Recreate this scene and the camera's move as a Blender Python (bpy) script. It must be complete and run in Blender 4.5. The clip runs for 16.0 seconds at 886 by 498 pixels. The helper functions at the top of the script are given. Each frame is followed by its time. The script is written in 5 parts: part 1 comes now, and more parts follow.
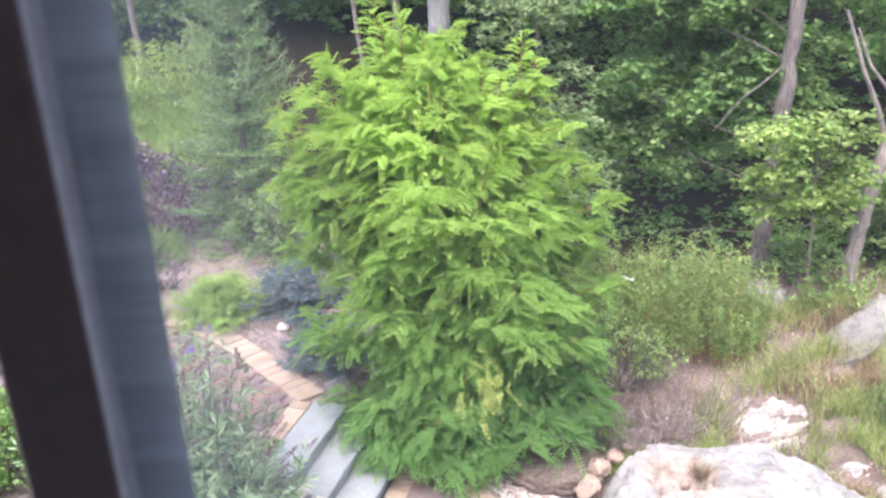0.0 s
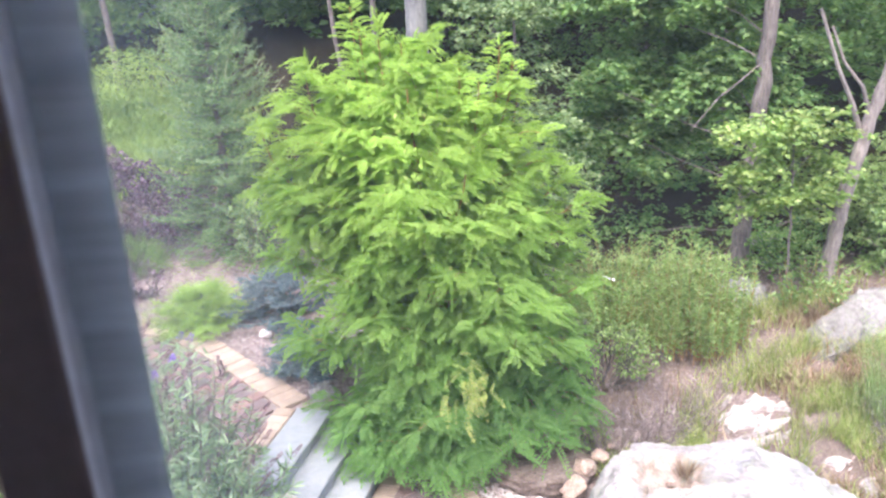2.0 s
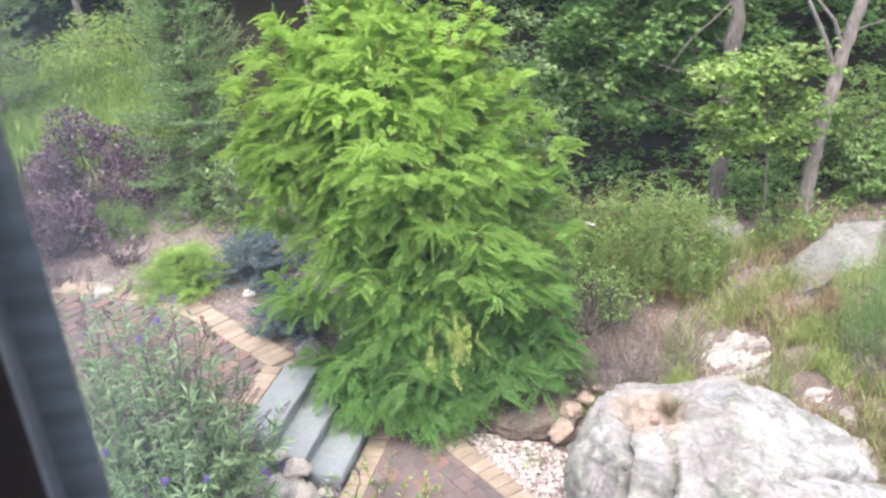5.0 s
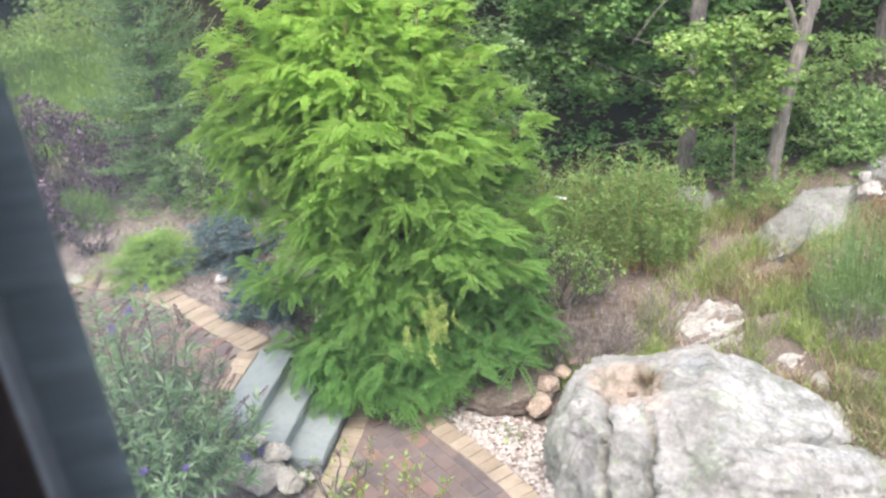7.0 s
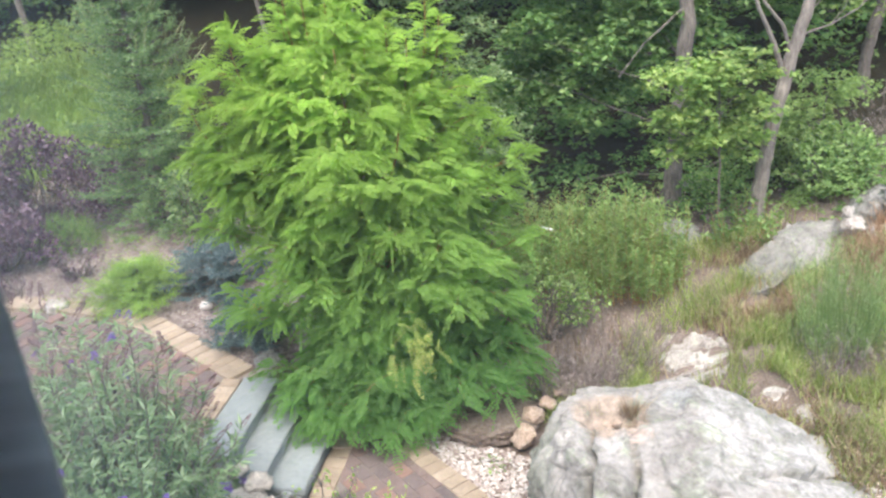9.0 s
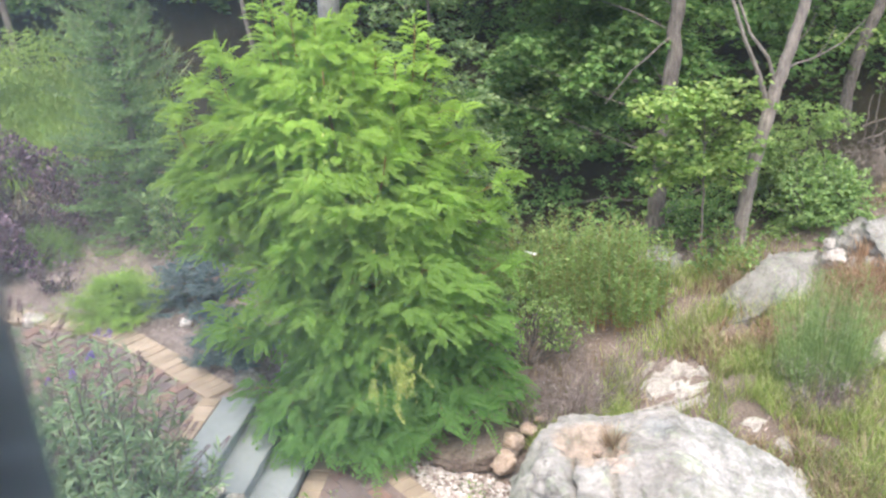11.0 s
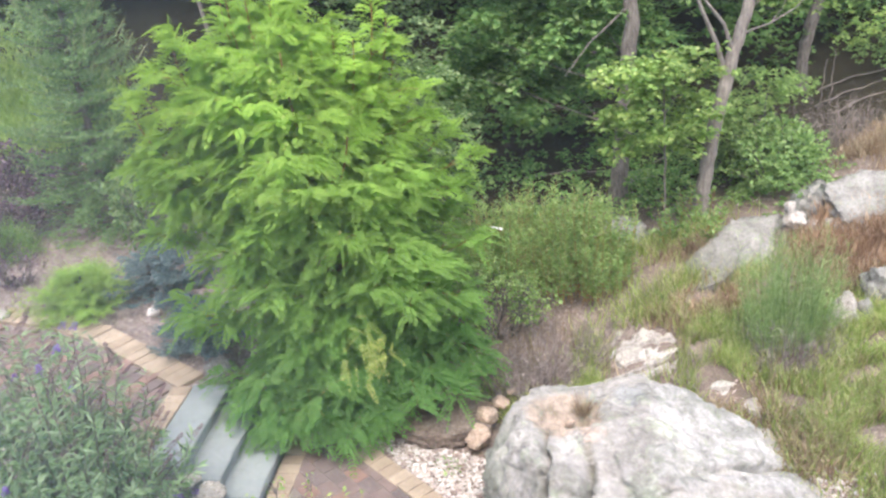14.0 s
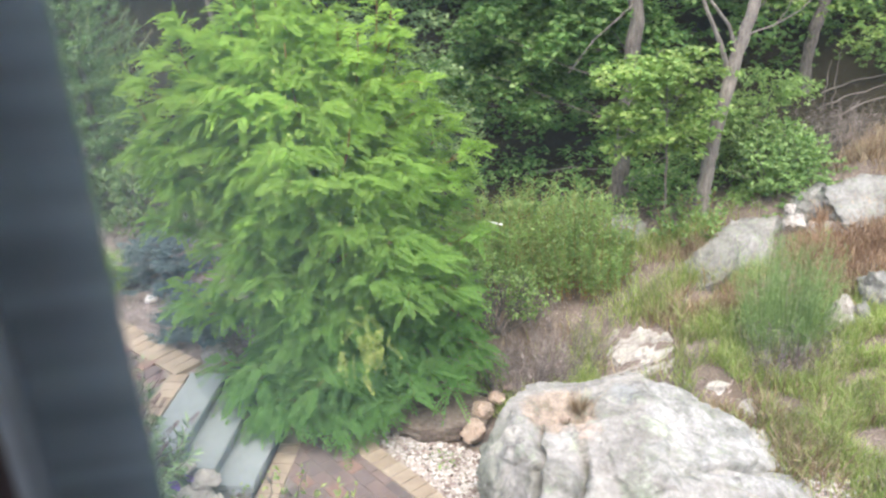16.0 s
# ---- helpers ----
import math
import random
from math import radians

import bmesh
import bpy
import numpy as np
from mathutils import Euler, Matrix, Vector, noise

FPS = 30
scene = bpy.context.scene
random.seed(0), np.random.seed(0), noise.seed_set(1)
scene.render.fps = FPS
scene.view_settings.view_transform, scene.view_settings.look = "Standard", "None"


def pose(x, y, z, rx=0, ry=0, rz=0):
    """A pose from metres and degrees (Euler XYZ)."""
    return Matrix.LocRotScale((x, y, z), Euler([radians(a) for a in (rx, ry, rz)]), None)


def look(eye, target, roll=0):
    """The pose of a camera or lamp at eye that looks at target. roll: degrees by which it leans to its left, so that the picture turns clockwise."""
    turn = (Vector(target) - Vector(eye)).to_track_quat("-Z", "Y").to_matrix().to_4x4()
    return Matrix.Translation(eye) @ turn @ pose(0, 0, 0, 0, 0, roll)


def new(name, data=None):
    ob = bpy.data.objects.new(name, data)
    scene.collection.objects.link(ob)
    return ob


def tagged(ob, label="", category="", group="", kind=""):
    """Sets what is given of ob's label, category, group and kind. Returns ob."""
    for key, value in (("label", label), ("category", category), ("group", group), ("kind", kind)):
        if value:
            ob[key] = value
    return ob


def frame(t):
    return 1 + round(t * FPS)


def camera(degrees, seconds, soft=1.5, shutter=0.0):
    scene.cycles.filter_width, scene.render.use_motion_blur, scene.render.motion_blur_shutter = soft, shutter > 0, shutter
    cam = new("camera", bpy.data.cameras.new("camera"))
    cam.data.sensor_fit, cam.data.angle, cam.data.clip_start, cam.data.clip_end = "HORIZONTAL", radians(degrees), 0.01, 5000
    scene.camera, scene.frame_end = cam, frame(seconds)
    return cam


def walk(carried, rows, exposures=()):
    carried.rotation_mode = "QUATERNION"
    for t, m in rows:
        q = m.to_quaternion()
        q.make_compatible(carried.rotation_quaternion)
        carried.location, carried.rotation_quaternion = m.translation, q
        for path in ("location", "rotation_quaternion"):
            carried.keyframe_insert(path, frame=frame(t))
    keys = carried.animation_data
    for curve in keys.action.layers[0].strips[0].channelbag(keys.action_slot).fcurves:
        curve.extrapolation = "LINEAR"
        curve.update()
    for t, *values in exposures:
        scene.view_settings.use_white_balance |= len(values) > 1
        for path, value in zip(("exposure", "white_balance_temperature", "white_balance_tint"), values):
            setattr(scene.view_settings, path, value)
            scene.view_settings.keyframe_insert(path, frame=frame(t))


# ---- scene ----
# seconds, eye x y z, yaw, pitch, roll
PATH = [
    (0, 0.0057, 0.1602, 5.5914, -0.403, -21.324, -2.723),
    (0.5, 0.0008, 0.1777, 5.6070, -1.141, -18.792, -2.991),
    (1, 0.0069, 0.1550, 5.5809, 0.288, -20.792, -3.745),
    (1.5, 0.0057, 0.1622, 5.5935, -1.049, -21.050, -3.473),
    (2, 0.0060, 0.1613, 5.5817, -1.657, -21.127, -3.316),
    (2.5, 0.0039, 0.1703, 5.5833, -0.927, -20.917, -3.395),
    (3, 0.0043, 0.1685, 5.5770, -1.148, -20.416, -3.737),
    (3.5, 0.0067, 0.1659, 5.5645, -0.294, -20.374, -4.795),
    (4, 0.0067, 0.1646, 5.5748, 0.837, -20.552, -5.084),
    (4.5, 0.0084, 0.1705, 5.5827, 0.293, -22.561, -5.940),
    (5, 0.0274, 0.1315, 5.5618, -2.612, -24.092, -5.463),
    (5.2, 0.0296, 0.1066, 5.5494, -3.399, -25.615, -5.840),
    (7.5, 0.0015, 0.1807, 5.5820, -4.658, -25.783, -6.330),
    (8, 0.0061, 0.1732, 5.5835, -4.794, -24.947, -5.487),
    (8.5, 0.0092, 0.1713, 5.5843, -5.874, -24.135, -5.211),
    (8.7, 0.0102, 0.1701, 5.5833, -5.658, -24.092, -5.358),
    (10.8, -0.0020, 0.2042, 5.6462, -6.664, -23.737, -3.987),
    (11, -0.0111, 0.2180, 5.6515, -6.987, -23.166, -3.426),
    (11.5, -0.0166, 0.2254, 5.6476, -7.353, -21.750, -2.835),
    (12, -0.0080, 0.2023, 5.6159, -6.813, -22.285, -3.695),
    (12.5, -0.0032, 0.2024, 5.6240, -7.722, -24.211, -4.176),
    (13, -0.0049, 0.2133, 5.6456, -8.164, -25.619, -4.412),
    (13.5, -0.0105, 0.2236, 5.6453, -8.844, -25.433, -4.446),
    (14, -0.0070, 0.2148, 5.6426, -9.158, -24.664, -4.871),
    (14.5, -0.0058, 0.2125, 5.6386, -9.124, -24.929, -5.091),
    (15, -0.0081, 0.2178, 5.6400, -9.227, -25.528, -4.901),
    (15.5, -0.0075, 0.2162, 5.6445, -9.381, -25.542, -4.749),
    (16, -0.0155, 0.2058, 5.6495, -9.206, -25.052, -3.509),
]
cam = camera(52.1, 16.0, soft=2.4)
# a small aperture, focused on the garden: the near window frame goes soft
cam.data.dof.use_dof = True
cam.data.dof.focus_distance = 9.5
cam.data.dof.aperture_fstop = 33.0
walk(cam, [(t, pose(x, y, z, 90 + p, 0, yaw) @ pose(0, 0, 0, 0, 0, r)) for t, x, y, z, yaw, p, r in PATH],
     exposures=[(0.0, 1.90, 6300, 21), (0.5, 2.17, 6250, 23), (1.0, 2.15, 6250, 23), (1.5, 2.06, 6250, 22), (2.5, 2.05, 6250, 20), (4.0, 2.07, 6270, 21), (5.2, 1.60, 6450, 11), (8.0, 1.53, 6500, 7), (8.7, 1.52, 6500, 7), (11.0, 1.52, 6600, 8), (12.0, 1.81, 6400, 14), (13.0, 1.58, 6500, 10), (15.0, 1.53, 6500, 9), (16.0, 1.52, 6500, 6)])

# ---- light: hazy daylight, high sun from behind the window ----
world = bpy.data.worlds.new("sky")
scene.world = world
world.use_nodes = True
wn = world.node_tree
sky = wn.nodes.new("ShaderNodeTexSky")
sky.sky_type = 'NISHITA'
sky.sun_disc = False
sky.sun_elevation = radians(62)
sky.sun_rotation = radians(191)
sky.air_density, sky.dust_density = 1.0, 4.0
wn.links.new(sky.outputs[0], wn.nodes["Background"].inputs[0])
wn.nodes["Background"].inputs[1].default_value = 0.15
sun = new("sun", bpy.data.lights.new("sun", 'SUN'))
sun.data.energy, sun.data.angle, sun.data.color = 1.3, radians(50), (1.0, 0.975, 0.935)
sun.matrix_world = look((-.9, -4.6, 9.0), (0, 0, 0))


# ---- materials ----
def material(name, rough=0.8, spec=0.3):
    m = bpy.data.materials.new(name)
    m.use_nodes = True
    nt = m.node_tree
    b = nt.nodes["Principled BSDF"]
    b.inputs["Roughness"].default_value = rough
    b.inputs["Specular IOR Level"].default_value = spec
    return m, nt, b


def node(nt, kind, **values):
    n = nt.nodes.new(kind)
    for k, v in values.items():
        n.inputs[k.replace("_", " ")].default_value = v
    return n


def ramp(nt, source, stops):
    r = nt.nodes.new("ShaderNodeValToRGB")
    e = r.color_ramp.elements
    while len(e) < len(stops):
        e.new(0.5)
    for el, (p, c) in zip(e, stops):
        el.position, el.color = p, (*c, 1)
    nt.links.new(source, r.inputs[0])
    return r.outputs[0]


def mixed(nt, fac, a, b, mode='MIX'):
    m = nt.nodes.new("ShaderNodeMix")
    m.data_type, m.blend_type = 'RGBA', mode
    for socket, v in ((m.inputs[0], fac), (m.inputs[6], a), (m.inputs[7], b)):
        if hasattr(v, "links") or hasattr(v, "is_linked"):
            nt.links.new(v, socket)
        else:
            socket.default_value = (*v, 1) if isinstance(v, tuple) else v
    return m.outputs[2]


def noise_tex(nt, scale, detail=4, rough=0.6, coord=None):
    n = node(nt, "ShaderNodeTexNoise", Scale=scale, Detail=detail, Roughness=rough)
    if coord is None:
        tc = nt.nodes.new("ShaderNodeNewGeometry")
        coord = tc.outputs["Position"]
    nt.links.new(coord, n.inputs["Vector"])
    return n.outputs[0]


def bumped(nt, b, height, strength, dist):
    bp = node(nt, "ShaderNodeBump", Strength=strength, Distance=dist)
    nt.links.new(height, bp.inputs["Height"])
    nt.links.new(bp.outputs[0], b.inputs["Normal"])


def leaf_material(name, stops, through_colour, share=0.35, rough=0.55, patch=0.7):
    """Leaves: every leaf its own tone, slow drift over the plant, light through the blade."""
    m, nt, b = material(name, rough, 0.35)
    geo = nt.nodes.new("ShaderNodeNewGeometry")
    own = ramp(nt, geo.outputs["Random Per Island"], stops)
    drift = ramp(nt, noise_tex(nt, 1.6, 2), [(0.3, (patch, patch, patch)), (0.7, (1.2, 1.2, 1.2))])
    col = mixed(nt, 1.0, own, drift, 'MULTIPLY')
    nt.links.new(col, b.inputs["Base Color"])
    tr = nt.nodes.new("ShaderNodeBsdfTranslucent")
    nt.links.new(mixed(nt, 1.0, col, through_colour, 'MULTIPLY'), tr.inputs[0])
    mx = node(nt, "ShaderNodeMixShader", Fac=share)
    nt.links.new(b.outputs[0], mx.inputs[1])
    nt.links.new(tr.outputs[0], mx.inputs[2])
    nt.links.new(mx.outputs[0], nt.nodes["Material Output"].inputs[0])
    return m


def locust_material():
    """Yellow-lime new growth towards the top; the shade of the low crown is painted in as darker green."""
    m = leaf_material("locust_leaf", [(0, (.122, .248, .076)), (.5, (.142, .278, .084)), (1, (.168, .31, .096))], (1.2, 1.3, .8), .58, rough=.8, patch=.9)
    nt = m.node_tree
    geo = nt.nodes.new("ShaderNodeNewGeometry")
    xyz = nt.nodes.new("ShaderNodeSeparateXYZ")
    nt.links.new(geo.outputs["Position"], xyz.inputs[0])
    # new growth and the brighter top light, both put into the colour by height
    height_tone = node(nt, "ShaderNodeMapRange", From_Min=.6, From_Max=3.6)
    nt.links.new(xyz.outputs[2], height_tone.inputs[0])
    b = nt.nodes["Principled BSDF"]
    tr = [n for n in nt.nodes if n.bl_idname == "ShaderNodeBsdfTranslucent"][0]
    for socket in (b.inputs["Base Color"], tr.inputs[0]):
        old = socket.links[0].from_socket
        nt.links.new(mixed(nt, height_tone.outputs[0], old, mixed(nt, 1.0, old, (2.0, 1.56, 1.05), 'MULTIPLY')), socket)
    # shading normals bent up and outward, so a bough is lit as one soft mass
    tc = nt.nodes.new("ShaderNodeTexCoord")
    out = nt.nodes.new("ShaderNodeVectorMath")
    out.operation = 'MULTIPLY_ADD'
    nt.links.new(tc.outputs["Object"], out.inputs[0])
    out.inputs[1].default_value = (.20, .20, .10)
    out.inputs[2].default_value = (-.10, -.08, .42)
    total = nt.nodes.new("ShaderNodeVectorMath")
    nt.links.new(out.outputs[0], total.inputs[0])
    own = nt.nodes.new("ShaderNodeVectorMath")
    own.operation = 'SCALE'
    nt.links.new(geo.outputs["Normal"], own.inputs[0])
    own.inputs["Scale"].default_value = .30
    nt.links.new(own.outputs[0], total.inputs[1])
    turn = nt.nodes.new("ShaderNodeVectorMath")
    turn.operation = 'NORMALIZE'
    nt.links.new(total.outputs[0], turn.inputs[0])
    nt.links.new(turn.outputs[0], b.inputs["Normal"])
    return m


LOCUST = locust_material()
LOCUST_YELLOW = leaf_material("locust_yellow_leaf", [(0, (.30, .42, .10)), (1, (.44, .48, .14))], (1.2, 1.1, .6), .35)
OAK = leaf_material("oak_leaf", [(0, (.09, .185, .06)), (.6, (.17, .305, .095)), (1, (.30, .43, .165))], (1.3, 1.3, .7), .38)
GREYLEAF = leaf_material("grey_green_leaf", [(0, (.10, .17, .07)), (.6, (.20, .295, .125)), (1, (.34, .44, .22))], (1.2, 1.25, .7), .34)
MAPLE = leaf_material("young_maple_leaf", [(0, (.15, .265, .07)), (.6, (.255, .385, .11)), (1, (.40, .495, .185))], (1.25, 1.25, .6), .38)
BANK = leaf_material("weed_leaf", [(0, (.17, .27, .075)), (.6, (.28, .41, .12)), (1, (.42, .53, .19))], (1.25, 1.25, .75), .4)
SHRUB = leaf_material("shrub_leaf", [(0, (.115, .20, .07)), (.6, (.205, .325, .11)), (1, (.33, .455, .19))], (1.2, 1.25, .6), .37)
WEED = leaf_material("weed_shrub_leaf", [(0, (.14, .235, .075)), (.6, (.25, .375, .125)), (1, (.39, .51, .21))], (1.2, 1.25, .65), .38)
SPRUCE = leaf_material("spruce_needle", [(0, (.11, .20, .08)), (.6, (.205, .32, .135)), (1, (.37, .50, .24))], (1, 1.1, .8), .36)
SPRUCE_TIP = leaf_material("spruce_young_shoot", [(0, (.24, .28, .13)), (1, (.38, .40, .22))], (1, 1.1, .8), .12)
GLOBE = leaf_material("golden_needle", [(0, (.17, .30, .06)), (.6, (.29, .46, .11)), (1, (.44, .60, .18))], (1.1, 1.1, .6), .3)
BLUE = leaf_material("blue_needle", [(0, (.075, .12, .125)), (.6, (.135, .195, .205)), (1, (.27, .34, .35))], (1, 1, 1), .25)
SMOKE = leaf_material("purple_leaf", [(0, (.07, .043, .062)), (.6, (.145, .092, .13)), (1, (.32, .235, .29))], (1.2, .85, .95), .25)
BUDDLEIA = leaf_material("butterfly_bush_leaf", [(0, (.125, .21, .105)), (.6, (.225, .345, .175)), (1, (.375, .49, .305))], (1.1, 1.2, .8), .36)
BROOM = leaf_material("broom_twig", [(0, (.17, .28, .10)), (.6, (.29, .41, .165)), (1, (.42, .53, .25))], (1.1, 1.2, .7), .36)
GRASS = leaf_material("grass_blade", [(0, (.21, .31, .088)), (.55, (.36, .445, .15)), (1, (.56, .54, .32))], (1.2, 1.2, .7), .4)
DRYGRASS = leaf_material("dry_grass_blade", [(0, (.22, .155, .105)), (.6, (.36, .275, .185)), (1, (.50, .415, .295))], (1.1, 1, .8), .3)
RUSSET = leaf_material("russet_grass_blade", [(0, (.25, .155, .10)), (.6, (.42, .28, .185)), (1, (.58, .43, .305))], (1.1, 1, .8), .3)
DEADBRUSH = leaf_material("dead_twig", [(0, (.18, .14, .132)), (.6, (.31, .255, .245)), (1, (.46, .39, .37))], (1, 1, 1), .1)
PURPLE = leaf_material("purple_floret", [(0, (.16, .09, .38)), (1, (.30, .18, .58))], (1, 1, 1), .2)
FADED = leaf_material("faded_floret", [(0, (.13, .075, .09)), (1, (.25, .155, .18))], (1, 1, 1), .1)
WHITE = leaf_material("white_petal", [(0, (.75, .75, .72)), (1, (.85, .85, .82))], (1, 1, 1), .2)
LITTER = leaf_material("fallen_chip", [(0, (.18, .13, .11)), (.5, (.33, .255, .225)), (1, (.50, .41, .37))], (1, 1, 1), .0, rough=.9)


def bark_material(name, dark, light, scale=6):
    m, nt, b = material(name, .9, .15)
    tc = nt.nodes.new("ShaderNodeTexCoord")
    mp = node(nt, "ShaderNodeMapping", Scale=(1, 1, .14))
    nt.links.new(tc.outputs["Object"], mp.inputs[0])
    g = noise_tex(nt, scale * 6, 6, .7, mp.outputs[0])
    col = ramp(nt, g, [(.32, dark), (.62, light)])
    big = ramp(nt, noise_tex(nt, 2.5, 3), [(.35, (.75, .75, .75)), (.7, (1.2, 1.2, 1.15))])
    nt.links.new(mixed(nt, 1.0, col, big, 'MULTIPLY'), b.inputs["Base Color"])
    bumped(nt, b, g, .8, .03)
    return m


BARK = bark_material("grey_brown_bark", (.085, .073, .068), (.24, .21, .195))
BARK_WHITE = bark_material("pale_grey_smooth_bark", (.30, .285, .27), (.50, .48, .46))
BARK_PALE = bark_material("pale_bark", (.14, .12, .11), (.31, .275, .255))
TWIG = bark_material("reddish_twig", (.22, .12, .055), (.44, .26, .12), 10)
LOGWOOD = bark_material("weathered_dead_wood", (.12, .10, .09), (.29, .25, .225), 8)


def rock_material(name, low, mid, high, lichen, dark_spots, scale=1.0, stains=(), mottle=1.0, blotch=0.0):
    m, nt, b = material(name, .92, .2)
    tc = nt.nodes.new("ShaderNodeTexCoord")
    o = tc.outputs["Object"]
    big = noise_tex(nt, 1.3 * scale, 6, .62, o)
    fine = noise_tex(nt, 22 * scale, 8, .72, o)
    col = ramp(nt, big, [(.3, low), (.5, mid), (.68, high)])
    col = mixed(nt, 1.0, col, ramp(nt, fine, [(.28, (1 - .4 * max(.25, mottle),) * 3), (.55, (1.1, 1.09, 1.08))]), 'MULTIPLY')
    col = mixed(nt, 1.0, col, ramp(nt, noise_tex(nt, 8.5 * scale, 5, .7, o), [(.36, (1 - .33 * mottle, 1 - .35 * mottle, 1 - .36 * mottle)), (.5, (1 + .03 * mottle,) * 3), (.66, (1 + .3 * mottle,) * 3)]), 'MULTIPLY')
    mp = node(nt, "ShaderNodeMapping", Location=(4, 2, 7))
    nt.links.new(o, mp.inputs[0])
    for (px_, py_, pz_), reach, spot_colour in stains:
        near = nt.nodes.new("ShaderNodeVectorMath")
        near.operation = 'DISTANCE'
        nt.links.new(o, near.inputs[0])
        near.inputs[1].default_value = (px_, py_, pz_)
        wob = nt.nodes.new("ShaderNodeMath")
        wob.operation = 'MULTIPLY_ADD'
        nt.links.new(noise_tex(nt, 7, 6, .7, o), wob.inputs[0])
        wob.inputs[1].default_value = .4
        nt.links.new(near.outputs["Value"], wob.inputs[2])
        edge = ramp(nt, wob.outputs[0], [(reach, (1, 1, 1)), (reach + .08, (0, 0, 0))])
        col = mixed(nt, edge, col, mixed(nt, 1.0, ramp(nt, fine, [(.3, (.7, .7, .7)), (.6, (1.1, 1.1, 1.1))]), spot_colour, 'MULTIPLY'))
    li = ramp(nt, noise_tex(nt, 5 * scale, 7, .75, o), [(.55, (0, 0, 0)), (.62, (1, 1, 1))])
    col = mixed(nt, li, col, lichen)
    ds = ramp(nt, noise_tex(nt, 3.2 * scale, 8, .78, mp.outputs[0]), [(.6, (0, 0, 0)), (.66, (1, 1, 1))])
    col = mixed(nt, ds, col, dark_spots)
    if blotch:
        grey, pale, white = (1 - .40 * blotch, 1 - .38 * blotch, 1 - .42 * blotch), (1 - .12 * blotch,) * 3, (1 + .10 * blotch, 1 + .10 * blotch, 1 + .09 * blotch)
        for size, share in ((3.0, 1.0), (9.0, .7)):
            col = mixed(nt, share, col, ramp(nt, noise_tex(nt, size, 9, .68, o), [(.42, grey), (.47, pale), (.52, pale), (.56, white)]), 'MULTIPLY')
    if mottle > .3:
        crust = ramp(nt, noise_tex(nt, 15 * scale, 7, .72, mp.outputs[0]), [(.40, (.66, .67, .64)), (.45, (1, 1, 1)), (.60, (1, 1, 1)), (.64, (1.2, 1.19, 1.18))])
        col = mixed(nt, .85, col, crust, 'MULTIPLY')
        speck = ramp(nt, noise_tex(nt, 42 * scale, 4, .65, mp.outputs[0]), [(.40, (.72, .71, .70)), (.46, (1, 1, 1))])
        col = mixed(nt, .8, col, speck, 'MULTIPLY')
    nt.links.new(col, b.inputs["Base Color"])
    h = nt.nodes.new("ShaderNodeMath")
    nt.links.new(big, h.inputs[0])
    nt.links.new(fine, h.inputs[1])
    bumped(nt, b, h.outputs[0], .8 if mottle > .3 else .3, .06 / scale)
    return m


GRANITE = rock_material("pale_granite", (.35, .315, .295), (.47, .435, .41), (.58, .55, .525), (.5, .51, .42), (.24, .22, .205), 1.6, mottle=.65)
# soil, lichen and vein stains, plus the right flank whitened for its bright light
BOULDER = rock_material("pale_granite_with_stains", (.285, .267, .256), (.33, .312, .30), (.385, .367, .356), (.35, .365, .30), (.18, .17, .162), mottle=.3, blotch=.75,
                        stains=[((.75, .15, .55), .90, (.425, .408, .396)), ((.2, -.5, .8), .42, (.41, .395, .376)), ((-.66, .16, .80), .50, (.40, .322, .268)), ((-1.05, .1, .35), .62, (.325, .322, .288)), ((-.6, -.75, .35), .60, (.355, .34, .325)), ((-.05, .38, .92), .30, (.27, .27, .27)), ((-.45, -.1, .86), .27, (.47, .37, .32)), ((-.86, -.55, .45), .26, (.44, .35, .31)), ((.15, -.15, .9), .28, (.43, .45, .37)), ((-.1, -.7, .7), .30, (.44, .45, .385))])
EDGEROCK = rock_material("pale_rough_rock", (.42, .385, .35), (.55, .515, .475), (.66, .63, .595), (.5, .5, .43), (.26, .235, .215), 2.0, mottle=.4)
GREYROCK = rock_material("grey_lichen_rock", (.185, .178, .17), (.285, .276, .265), (.385, .375, .365), (.295, .32, .255), (.19, .18, .17), 2.2, mottle=.6)
PALEROCK = rock_material("weathered_pale_rock", (.19, .182, .174), (.285, .275, .264), (.38, .37, .358), (.28, .30, .245), (.20, .19, .18), 2.2, mottle=.6)
TANROCK = rock_material("tan_stone", (.36, .265, .21), (.47, .365, .30), (.56, .46, .39), (.45, .37, .31), (.26, .19, .15), 4)
DARKROCK = rock_material("brown_flat_stone", (.14, .108, .092), (.20, .158, .135), (.27, .22, .19), (.22, .185, .16), (.09, .07, .06), 2)
BLUESTONE = rock_material("bluestone_slab", (.208, .234, .248), (.242, .268, .282), (.276, .301, .315), (.25, .272, .281), (.221, .243, .256), .8, mottle=.12)
RISER = rock_material("cleft_grey_stone", (.24, .26, .27), (.29, .31, .32), (.34, .36, .37), (.28, .295, .29), (.19, .2, .2), 3, mottle=.3)


